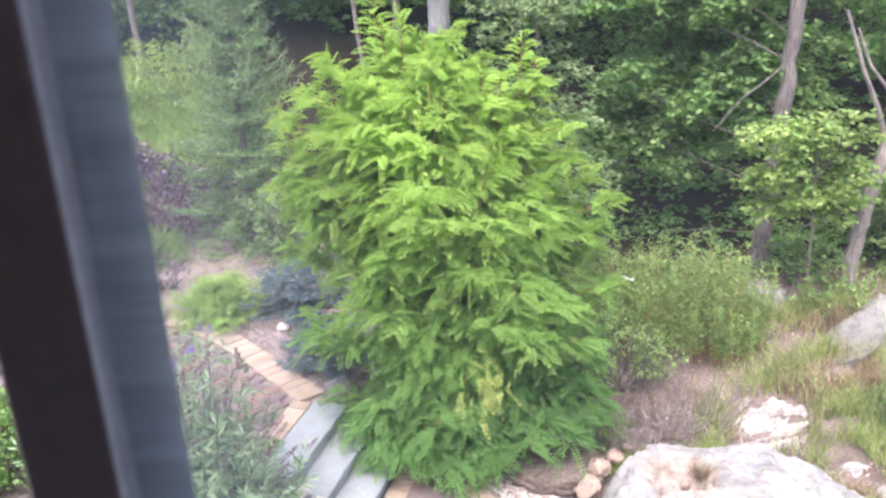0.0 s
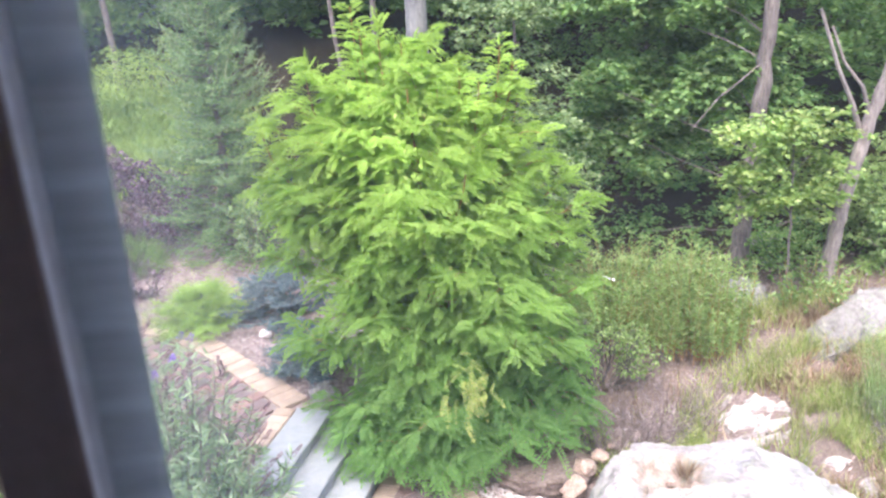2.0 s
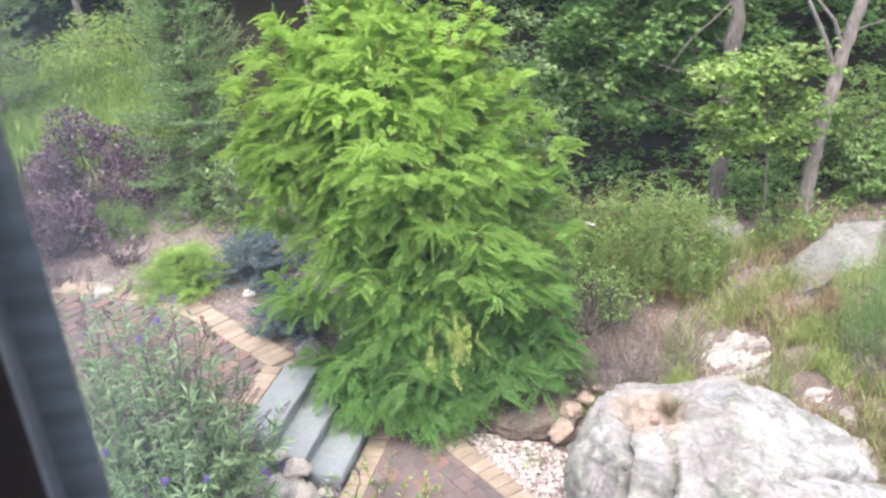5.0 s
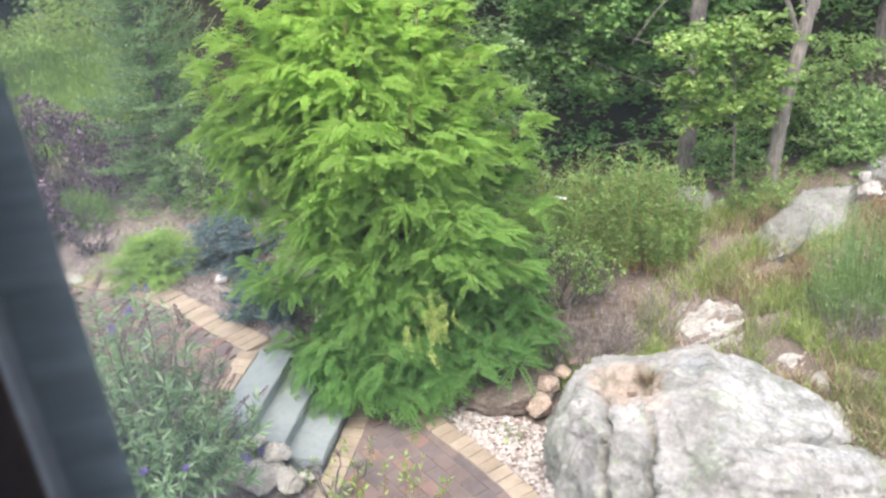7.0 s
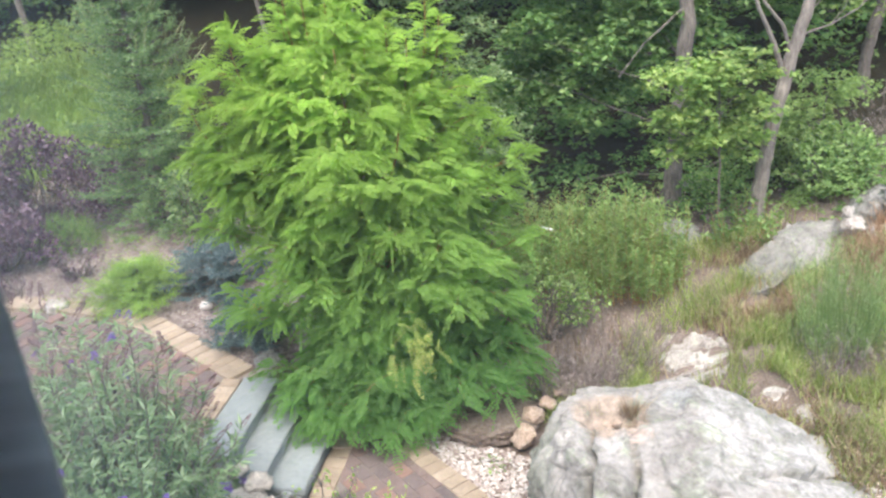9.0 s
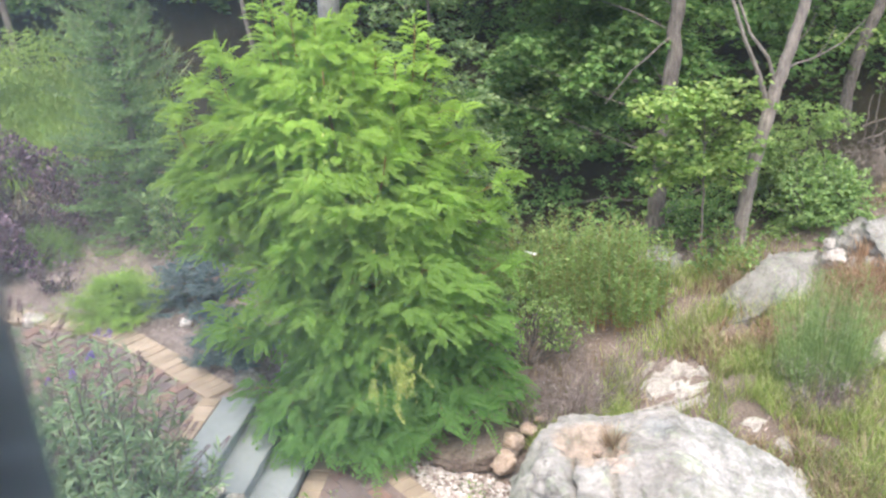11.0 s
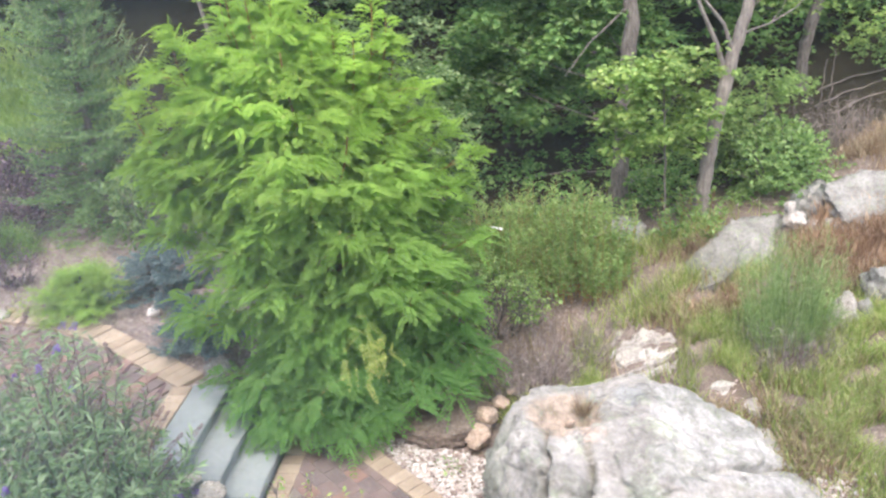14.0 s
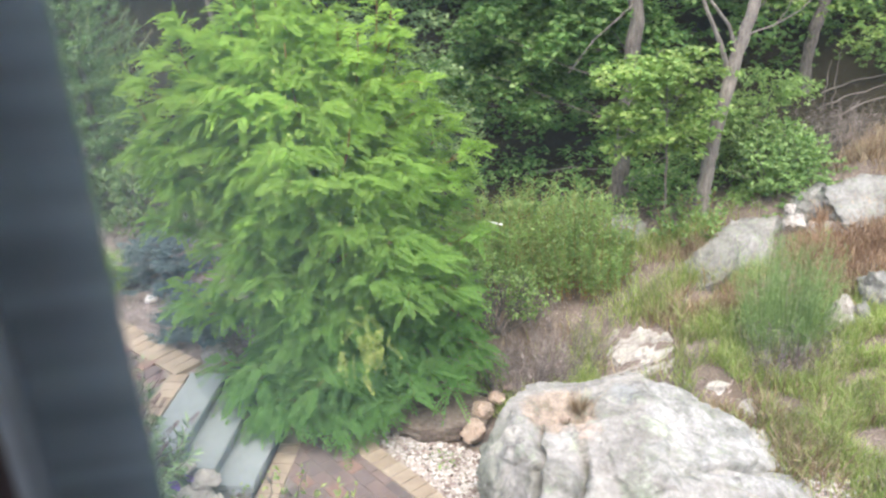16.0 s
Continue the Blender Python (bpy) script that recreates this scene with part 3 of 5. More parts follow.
def build_ledge(cx, cy, rx, ry, turn, rise, seed):
    """A broken shelf of rock that breaks out of the soil in low steps."""
    nx, ny = 90, 70
    ca, sa = math.cos(radians(turn)), math.sin(radians(turn))
    off = Vector((seed * 5.3, seed * 2.9, 1.7))
    v = []
    for j in range(ny):
        for i in range(nx):
            u, w = 2 * i / (nx - 1) - 1, 2 * j / (ny - 1) - 1
            x, y = rx * (u * ca) - ry * w * sa, rx * u * sa + ry * w * ca
            q = Vector((x, y, 0))
            edge = 1 - (u * u + w * w) ** .5 + .40 * noise.noise(q * 3.1 + off) + .22 * noise.noise(q * 9 + off)
            soil = ((u - .35 - .3 * noise.noise(q * 5 + off)) / .62) ** 2 + ((w - .15 - .25 * noise.noise(q * 7 - off)) / .3) ** 2
            strip = noise.noise(Vector((x * 2.0 + off.x, y * 4.5 + off.y, 2.1))) + .35 * noise.noise(q * 8 + off) + .3
            out = step_at(edge, .10, .2) * step_at(strip, -.06, .02) * step_at(soil, .8, 1.15)
            lift = .5 + .45 * step_at(strip, .18, .22) + .30 * noise.noise(q * 11 + off) + .18 * noise.noise(q * 26 + off)
            z = rise * lift * out - .035 * (1 - out)
            v.append((x, y, float(land(cx + x, cy + y) - land(cx, cy)) + z))
    k = np.arange(nx * ny).reshape(ny, nx)
    f = np.stack([k[:-1, :-1], k[:-1, 1:], k[1:, 1:], k[1:, :-1]], -1).reshape(-1, 4)
    g = Geo()
    g.add(v, f)
    solo("rock_ledge", g, GRANITE, on(cx, cy), "pale pinkish broken rock ledge set in grass", "rock", "rock ledge behind the boulder")


for n, spot in enumerate(((3.46, 8.34, .43, .29, -42, .028), (3.15, 8.0, .42, .12, -12, .03), (3.72, 7.42, .10, .28, 35, .02), (4.0, 6.62, .10, .34, 26, .03))):
    build_ledge(*spot, n + 3)
rock("boulder", (3.62, 5.52, .10), (.70, .40, .34), BOULDER, "low pale granite boulder against the huge one", 52, -8, (0, 8), category="boulder", rough=.16, facet=.4, chip=.03)
for x, y, z, s, sd in ((2.00, 6.50, .87, .055, 23), (2.20, 6.40, .86, .06, 24)):
    rock("hollow_stone", (x, y, z), (s * 1.1, s * .8, s), TANROCK, "small tan stone lying in the boulder hollow", sd, sd * 31, group="stones in the boulder hollow", rough=.25, facet=.5, subdiv=3)
rock("step_shard", (-.97, 7.24, .10), (.10, .07, .07), BLUESTONE, "small blue-grey stone shard at the foot of the steps", 57, 25, category="rock", rough=.2, facet=.6, subdiv=3)
rock("flat_stone", (1.08, 7.95, .10), (.56, .38, .22), DARKROCK, "flat dark brown stone slab beside white pebbles", 7, -8, rough=.12, flat_top=.3, chip=.02)
for x, y, z, s, sd in ((1.50, 7.80, .15, .13, 11), (1.37, 7.55, .11, .14, 12), (1.70, 7.96, .19, .08, 13), (1.88, 8.1, .2, .05, 10)):
    rock("edging_stone", (x, y, z), (s * 1.15, s, s * .9), TANROCK, "rounded tan and pink stone beside the boulder", sd, sd * 40, group="stones beside the boulder", rough=.2, facet=.25, subdiv=4)
rock("corner_rock", (-1.16, 8.97, .55), (.15, .13, .15), PALEROCK, "pale grey rock at the head of the stone steps", 14, 20, rough=.3)
for x, y, z, s, sd in ((-1.24, 7.24, .29, .18, 15), (-1.43, 7.40, .33, .11, 16), (-1.40, 7.08, .18, .25, 17), (-1.68, 7.12, .28, .22, 18), (-1.14, 7.0, .12, .18, 19), (-1.0, 7.08, .10, .10, 22)):
    rock("edging_rock", (x, y, z), (s, s * .8, s * .7), EDGEROCK, "pale rough rock edging the steps", sd, sd * 33, group="rocks edging the steps", rough=.2, facet=.45, subdiv=4)
rock("white_stone", on(-2.0, 10.6, .03), (.09, .06, .06), PEBBLE, "small white stone on mulch", 20, subdiv=2)
rock("end_rock", on(-3.95, 11.12, .03), (.16, .12, .10), GRANITE, "white rock at the edge of the path", 21, subdiv=3)
# right-hand outcrops
rock("outcrop", (5.02, 9.36, .62), (.95, .62, .40), PALEROCK, "sloping pale grey lichen-covered rock outcrop", 31, 4, (14, -21), rough=.10, facet=.5, chip=.035)
rock("outcrop", (4.04, 10.42, .72), (.42, .27, .28), GREYROCK, "low grey rock beside a tree trunk", 32, 0, rough=.2, facet=.5, flat_top=.55, chip=.04)
rock("outcrop", (5.0, 12.3, .60), (.34, .25, .24), GREYROCK, "mossy grey rock in the shade of trees", 33, 0, rough=.25, facet=.3)
rock("outcrop", (6.85, 9.1, 1.16), (1.32, .70, .52), PALEROCK, "large grey rock outcrop on the slope", 34, -24, (0, -4), rough=.13, facet=.5, chip=.035)
rock("outcrop", (6.16, 9.50, 1.12), (.52, .36, .40), GREYROCK, "dark cracked rock on the slope", 35, 40, rough=.2, facet=.5, chip=.04)
for x, y, z, s, sd in ((5.66, 9.16, 1.15, .14, 36), (5.84, 9.08, 1.08, .12, 37), (6.02, 9.0, 1.10, .13, 38), (5.66, 9.3, 1.27, .09, 44)):
    rock("loose_rock", (x, y, z), (s * 1.35, s * 1.0, s * 1.0), GRANITE, "loose white angular rock on the slope", sd, sd * 50, group="loose rocks on the slope", rough=.25, facet=.6, subdiv=4, chip=.1)
rock("hillside_rock", on(5.24, 7.46, .10), (.19, .17, .30), GRANITE, "upright grey rock among grass", 39, 0, rough=.2, facet=.6, chip=.05)
rock("hillside_rock", on(5.42, 7.40, .04), (.14, .13, .26), PALEROCK, "upright pointed grey rock among grass", 46, 60, rough=.2, facet=.6, chip=.05)
rock("hillside_rock", on(5.78, 7.55, .06), (.34, .27, .3), GREYROCK, "grey rock among dry grass", 40, 30, rough=.2, facet=.6)


# ---- steps and paving ----
U = np.array([.31, .95]) / np.hypot(.31, .95)      # along the treads


def slab_mesh(name, length, depth, thick, seed):
    rng = np.random.default_rng(seed)
    bm = bmesh.new()
    bmesh.ops.create_cube(bm, size=1)
    for v in bm.verts:
        v.co = Vector((v.co.x * depth, v.co.y * length, v.co.z * thick))
    bmesh.ops.subdivide_edges(bm, edges=[e for e in bm.edges if abs(e.verts[0].co.y - e.verts[1].co.y) > .1], cuts=8)
    for v in bm.verts:
        v.co.x += rng.normal(0, .006)
    bmesh.ops.bevel(bm, geom=[e for e in bm.edges if e.calc_face_angle(0) > 1], offset=.008, segments=2, affect='EDGES')
    me = bpy.data.meshes.new(name)
    bm.to_mesh(me)
    bm.free()
    return me


def build_steps():
    root = thing("stone_steps", (-1.3, 8.0, 0), "three grey bluestone slab steps", "steps")
    turn = -math.atan2(U[0], U[1])
    for i, (cx, cy, top) in enumerate(((-1.472, 8.063, .50), (-1.151, 7.96, .335), (-.818, 7.82, .17))):
        ob = part("tread", slab_mesh("tread", 1.36, .40, .07, i), BLUESTONE, root)
        ob.location = (cx + 1.3 + .022, cy - 8.0 + .067, top - .035)
        ob.rotation_euler = (0, 0, turn)
        rs = part("riser", slab_mesh("riser", 1.33, .375, top - .02, i + 9), RISER, root, "dark grey stone riser")
        rs.location = (cx + 1.3 + .002, cy - 8.0 + .067, (top - .074) - (top - .02) / 2)
        rs.rotation_euler = (0, 0, turn)


build_steps()


def paver_data(name, a, b, h, mat):
    bm = bmesh.new()
    bmesh.ops.create_cube(bm, size=1)
    for v in bm.verts:
        v.co = Vector((v.co.x * a, v.co.y * b, v.co.z * h))
    bmesh.ops.bevel(bm, geom=[e for e in bm.edges if e.verts[0].co.z > 0 and e.verts[1].co.z > 0], offset=.006, segments=1, affect='EDGES')
    me = bpy.data.meshes.new(name)
    bm.to_mesh(me)
    bm.free()
    me.materials.append(mat)
    return me


def along(points, step):
    """Places and headings at even steps along a smooth line."""
    p = np.asarray(points, float)
    d = np.r_[0, np.cumsum(np.linalg.norm(np.diff(p, axis=0), axis=1))]
    s = np.linspace(0, d[-1], 200)
    q = np.stack([np.interp(s, d, p[:, k]) for k in (0, 1)], 1)
    for _ in range(12):
        q[1:-1] = (q[:-2] + 2 * q[1:-1] + q[2:]) / 4
    d = np.r_[0, np.cumsum(np.linalg.norm(np.diff(q, axis=0), axis=1))]
    s = np.arange(step / 2, d[-1], step)
    t = unit(np.gradient(q, axis=0))
    return [(np.interp(a, d, q[:, 0]), np.interp(a, d, q[:, 1]), math.atan2(np.interp(a, d, t[:, 1]), np.interp(a, d, t[:, 0]))) for a in s]


def inside(x, y, poly):
    c = False
    for (x0, y0), (x1, y1) in zip(poly, poly[1:] + poly[:1]):
        if (y0 > y) != (y1 > y) and x < (x1 - x0) * (y - y0) / (y1 - y0) + x0:
            c = not c
    return c


def sheet(name, poly, z, mat, label):
    bm = bmesh.new()
    bm.faces.new([bm.verts.new((x, y, z)) for x, y in poly])
    bmesh.ops.triangulate(bm, faces=bm.faces)
    me = bpy.data.meshes.new(name)
    bm.to_mesh(me)
    bm.free()
    return solo(name, me, mat, (0, 0, 0), label, kind="structure")


# tan edging rows: the curved upper edge, the row above the steps, both edges of the lower walk
UPPER_EDGE = [(-1.46, 8.90), (-1.56, 9.04), (-2.13, 9.76), (-2.66, 10.40), (-3.28, 10.90), (-3.9, 11.2), (-4.6, 11.45)]
STEP_EDGE = [(-1.54, 8.80), (-1.98, 7.45)]
WALK_RIGHT = [(.20, 7.86), (.39, 7.5), (.68, 7.0), (.93, 6.5), (1.15, 5.9)]
WALK_LEFT = [(-.27, 8.5), (-.40, 8.1), (-.65, 7.33), (-.88, 6.6)]
UPPER_AREA = [(-1.62, 8.74), (-2.25, 9.56), (-2.78, 10.18), (-3.38, 10.68), (-3.97, 10.97), (-4.7, 11.2), (-5.0, 9.8), (-3.6, 9.2), (-2.6, 8.3), (-2.1, 7.4)]
UPPER_BED = [(-1.5, 8.86), (-2.06, 9.8), (-2.6, 10.44), (-3.24, 10.96), (-3.88, 11.26), (-4.6, 11.5)] + UPPER_AREA[6:]
LOWER_AREA = [(.09, 7.83), (.29, 7.46), (.58, 6.96), (.83, 6.46), (1.05, 5.9), (-.95, 5.9), (-.77, 6.6), (-.54, 7.35), (-.29, 8.1), (-.16, 8.5), (-.05, 8.3)]


WALK_TURN = math.atan2(WALK_RIGHT[1][1] - WALK_RIGHT[0][1], WALK_RIGHT[1][0] - WALK_RIGHT[0][0])


def build_paving():
    rng = np.random.default_rng(4)
    tan = paver_data("edging_paver", .143, .215, .06, PAVER_TAN)
    deep = paver_data("edging_paver", .143, .325, .06, PAVER_TAN)
    dark = paver_data("paver", .225, .150, .06, PAVER_DARK)
    joints = plain_material("joint_sand", (.19, .16, .145), .95, 90, .3)
    up = sheet("path_upper", UPPER_BED, .491, joints, "upper garden path of dark red-brown pavers with a tan edge")
    low = sheet("path_lower", LOWER_AREA, .016, joints, "lower garden path of dark red-brown pavers with a tan edge")

    def lay(me, x, y, z, a, parent):
        ob = new(me.name.split(".")[0], me)
        ob.parent = parent
        if parent is up:
            z = max(z, float(land(x, y)) + .022)
        ob.location = (x, y, z - .03 + rng.normal(0, .0025))
        ob.rotation_euler = (rng.normal(0, .006), rng.normal(0, .006), a + rng.normal(0, .012))
    for line, z, parent in ((UPPER_EDGE, .51, up), (STEP_EDGE, .51, up), (WALK_RIGHT, .035, low), (WALK_LEFT, .035, low)):
        for x, y, a in along(line, .150):
            lay(deep if line is UPPER_EDGE else tan, x, y, z, a, parent)
    for area, z, parent, a in ((UPPER_AREA, .50, up, .9), (LOWER_AREA, .025, low, WALK_TURN)):
        ca, sa = math.cos(a), math.sin(a)
        for r in range(-60, 60):
            for k in range(-40, 40):
                u = k * .231 + (r % 2) * .115
                w = r * .156
                x, y = area[0][0] + u * ca - w * sa, area[0][1] + u * sa + w * ca
                if inside(x, y, area):
                    lay(dark, x, y, z, a, parent)


def build_pebbles():
    rng = np.random.default_rng(6)
    x = rng.uniform(.35, 1.85, 8000)
    y = rng.uniform(6.0, 7.95, 8000)
    edge = np.interp(y, [5.9, 6.5, 7.0, 7.5, 7.95], [1.28, 1.06, .81, .52, .36])
    right = np.interp(y, [5.9, 6.6, 7.2, 7.5, 7.95], [1.75, 1.7, 1.55, 1.15, .55])
    keep = (x > edge) & (x < right)
    x, y = np.r_[x[keep], rng.normal(4.0, .16, 260)], np.r_[y[keep], rng.normal(5.66, .09, 260)]
    g = Geo()
    blobs(g, np.c_[x, y, land(x, y) + rng.uniform(-.012, .025, len(x))], rng.uniform(.013, .032, len(x)), rng)
    solo("pebbles", g, PEBBLE, (0, 0, 0), "bed of small white and pinkish pebbles", "pebbles", kind="stuff")


build_pebbles()


# ---- plants ----
def frond_set(geo, p, axis, normal, length, rng, pairs=10, leaflet=.052, droop=.5):
    """Pinnate leaves: a thin stalk with paired leaflets, arching down."""
    p, axis = np.asarray(p, float), unit(axis)
    n = len(p)
    L = np.broadcast_to(np.asarray(length, float), n)[:, None]
    size = np.broadcast_to(np.asarray(leaflet, float), n)
    down = np.array([0, 0, -1.0])
    bow = np.broadcast_to(np.asarray(droop, float), n)[:, None]
    at = lambda s: p + axis * L * s + down * L * bow * s * s
    side = unit(np.cross(axis, normal))
    leaves(geo, p, at(1.0) - p, normal, np.linalg.norm(at(1.0) - p, axis=1), .006, 0)
    for k in range(pairs):
        s = .15 + .80 * k / (pairs - 1)
        tang = unit(axis + down * 2 * bow * s)
        nn = unit(normal + rng.normal(0, .22, (n, 3)))
        long = size * (1.05 - .5 * abs(s - .45)) * rng.uniform(.85, 1.15, n)
        for sg in (-1, 1):
            leaves(geo, at(s), tang * .42 + sg * side + down * .14, nn, long, long * .38, .12, .5)
    leaves(geo, at(.97), unit(axis + down * 2 * bow), normal, size, size * .45, .12)


def build_locust():
    rng = np.random.default_rng(21)
    base = np.array([.05, 8.75, .28])
    root = thing("locust_tree", base, "bright lime green feathery locust tree in full leaf", "tree")
    up = np.array([0, 0, 1.0])
    # reach of the boughs to either side, by height above the foot
    hz = np.array([-.1, .35, 1.0, 1.7, 2.3, 2.8, 3.3, 3.6, 3.9, 4.2])
    west = np.array([-.40, -.48, -.58, -.74, -.94, -1.12, -1.02, -.72, -.36, -.24])
    east = np.array([.50, .86, 1.20, 1.30, 1.28, 1.08, .76, .50, .22, -.05])
    wood, crown, sprig = Geo(), Geo(), Geo()
    lead = np.array([[0, 0, -.1], [.02, .02, .8], [-.05, 0, 1.8], [-.1, .03, 2.8], [-.2, 0, 3.7], [-.42, -.05, 4.2]])
    tube(wood, lead, [.055, .05, .04, .03, .018, .006], 8)
    for off, top in (((.1, .05, 1.0), (.55, .1, 3.7)), ((-.02, -.1, .6), (-.75, .1, 3.3)), ((.0, -.15, .3), (.3, -.7, 2.9)), ((0, -.1, 1.6), (-.05, -.62, 3.75)), ((.1, -.1, 1.2), (.42, -.85, 3.0)), ((0, -.1, 1.2), (.02, -.95, 2.7))):
        q = bend(off, top, (0, 0, .1), 7, .03, rng)
        tube(wood, q, np.linspace(.024, .006, 7), 6)
    P, A, N, L, S, D = [], [], [], [], [], []

    def fronds(pos, axis, h, droop=.36):
        k = len(pos)
        young = np.clip((h - .4) / 3.0, 0, 1)
        axis = unit(unit(axis) + rng.normal(0, .3, (k, 3)))
        P.append(pos + rng.normal(0, .02, (k, 3)))
        A.append(axis)
        out = unit(pos * np.array([1, 1, 0]))
        N.append(unit(up * .8 + out * rng.uniform(-.1, .7, k)[:, None] + rng.normal(0, .42, (k, 3))))
        L.append((.28 - .05 * young) * rng.uniform(.7, 1.15, k))
        S.append(np.full(k, .060 - .008 * young))
        D.append(np.full(k, droop) * rng.uniform(.8, 1.2, k))

    def shoot(q, first, count, tip, h):
        """Leaves set left and right along a shoot, and a fan of them at its end."""
        grid = np.linspace(0, 1, len(q))
        t = unit(np.gradient(q, axis=0))
        s = np.linspace(first, .96, count) + rng.normal(0, .015, count)
        pos = np.stack([np.interp(s, grid, q[:, c]) for c in range(3)], 1)
        tan = unit(np.stack([np.interp(s, grid, t[:, c]) for c in range(3)], 1))
        side = unit(np.cross(tan, up)) * np.where(np.arange(count) % 2, 1, -1)[:, None]
        fronds(pos, tan * rng.uniform(.35, .8, count)[:, None] + side * rng.uniform(.6, 1, count)[:, None] + up * rng.uniform(.1, .55, count)[:, None], h)
        if tip:
            end = unit(t[-1])
            sd = unit(np.cross(end, up))
            fan = np.linspace(-1.1, 1.1, tip) + rng.normal(0, .1, tip)
            fronds(np.repeat(q[-1:], tip, 0), end * np.cos(fan)[:, None] + sd * np.sin(fan)[:, None] + up * rng.uniform(-.05, .5, tip)[:, None], h, .45)

    ends = []
    count = 150
    cum = np.cumsum(np.interp(np.linspace(-.05, 4.1, 200), hz, east - west))
    for i in range(count):
        h = float(np.interp((i + .5) / count * cum[-1], cum, np.linspace(-.05, 4.1, 200)))
        az = i * 2.39996 + rng.normal(0, .3)
        lo, hi = np.interp(h, hz, west), np.interp(h, hz, east)
        r = (hi - lo) / 2
        lump = 1 + .13 * math.sin(3 * az + h * 2.1) + .10 * math.sin(5 * az - h * 3.3)
        out = lump * rng.uniform(.58, 1.08)
        ends.append(((lo + hi) / 2 + r * out * math.cos(az), min(r, 1.05) * out * math.sin(az), h))
    # the boughs that reach out of the crown
    ends += [(1.66, -.15, 2.42), (1.48, .2, 2.55), (1.62, -.3, 1.62), (1.45, .1, 1.8), (1.45, -.2, 2.2), (-1.36, -.1, 2.80), (-1.38, .1, 2.66), (-1.36, -.1, 3.34), (-1.18, -.1, 3.58), (-1.56, .3, 1.92), (-1.30, .35, 1.98), (-1.30, -.05, 2.35), (-1.25, .0, 3.0), (1.25, -.1, 2.9), (1.1, -.1, 3.2),
             (-1.36, -.05, 1.10), (-1.16, -.25, 1.05), (-.86, -.45, .45), (-.90, -.6, .30), (-.62, -.80, .10), (1.36, -.5, .62), (1.45, -.35, .75), (1.05, -.72, .40), (.85, -.80, .25), (-.45, -.82, .18), (.1, -.88, .10), (.25, -.95, .06), (.45, -.88, .12), (-.2, -.82, .14), (.95, .0, 3.6), (-.95, -.1, 3.85),
             (.47, -1.08, 2.1), (.78, -1.06, 1.95), (1.1, -1.0, 1.7), (1.3, -.88, 1.28), (.62, -1.1, 1.62), (.95, -1.05, 1.4), (1.48, -.62, .30), (1.26, -.72, .24), (1.55, -.5, .42), (-1.54, -.05, 2.72), (-1.36, -.15, 2.55), (-1.14, -.28, 2.4), (-1.2, -.3, 2.75)]
    for ex, ey, h in ends:
        end = np.array([ex, ey, max(h, -.04)])
        r = math.hypot(ex, ey)
        sh = max(.05, h - r * rng.uniform(.3, .7))
        start = np.array([np.interp(sh, lead[:, 2], lead[:, 0]), np.interp(sh, lead[:, 2], lead[:, 1]), sh])
        q = bend(start, end, (0, 0, .16 - .08 * h + .04 * r if h > 1.6 else .06 + .10 * r), 9, .012, rng)
        tube(wood, q, np.linspace(.011, .003, 9), 4)
        shoot(q, .42, 18, 9, h)
        t = unit(np.gradient(q, axis=0))
        for j, sg in ((4, -1), (5, 1), (6, -1), (7, 1)):
            sd = np.cross(t[j], up) * sg
            reach = unit(t[j] * .75 + sd * .85 + up * rng.uniform(-.1, .35)) * rng.uniform(.2, .4)
            b = bend(q[j], q[j] + reach, up * .04, 5)
            tube(wood, b, np.linspace(.005, .002, 5), 3)
            shoot(b, .3, 7, 4, h)
    # leaves inside the crown
    k = 2600
    h = rng.uniform(.0, 3.8, k)
    az = rng.uniform(0, 6.28, k)
    lo, hi = np.interp(h, hz, west), np.interp(h, hz, east)
    r = (hi - lo) / 2 * rng.uniform(.3, .95, k)
    P.append(np.c_[(lo + hi) / 2 + r * np.cos(az), np.minimum(r, .95) * np.sin(az), h])
    A.append(unit(np.c_[np.cos(az), np.sin(az), rng.normal(.1, .4, k)] + rng.normal(0, .4, (k, 3))))
    N.append(unit(np.c_[np.cos(az) * .3, np.sin(az) * .3, np.ones(k)] + rng.normal(0, .45, (k, 3))))
    L.append(rng.uniform(.2, .3, k))
    S.append(np.full(k, .058))
    D.append(np.full(k, .36))
    P, A, N, L, S, D = map(np.concatenate, (P, A, N, L, S, D))
    frond_set(crown, P, A, N, L, rng, leaflet=S, droop=D)
    # upright leading shoots along the top
    for bx, by, bz, grow in ((-.52, -.05, 4.42, .8), (.84, -.05, 4.04, .8), (-.45, -.15, 4.25, .6), (.95, -.1, 3.85, .5), (-.99, -.05, 3.82, .5), (-.08, -.1, 4.08, .6), (-.28, -.2, 4.15, .6), (.10, -.2, 3.9, .6), (.45, -.1, 3.82, .6), (.62, -.2, 3.7, .5), (-.70, -.2, 3.75, .5), (.22, -.45, 3.7, .5), (1.02, .1, 3.6, .5), (-.3, .4, 4.0, .5), (-.4, -.5, 3.7, .5), (-1.46, -.05, 3.34, .4)):
        tip = np.array([bx, by, bz])
        foot = np.array([bx * .72, by * .6, bz - grow - .35])
        q = bend(foot, tip, (bx * .06, 0, -.04), 7)
        tube(wood, q, np.linspace(.012, .004, 7), 4)
        k = int(30 * grow) + 10
        sn = np.linspace(.12, 1.0, k)
        pos = np.stack([np.interp(sn, np.linspace(0, 1, 7), q[:, c]) for c in range(3)], 1)
        fan = np.arange(k) * 2.39996 + rng.uniform(0, 6)
        ax = unit(np.c_[np.cos(fan), np.sin(fan), .45 + .9 * (sn - .35)])
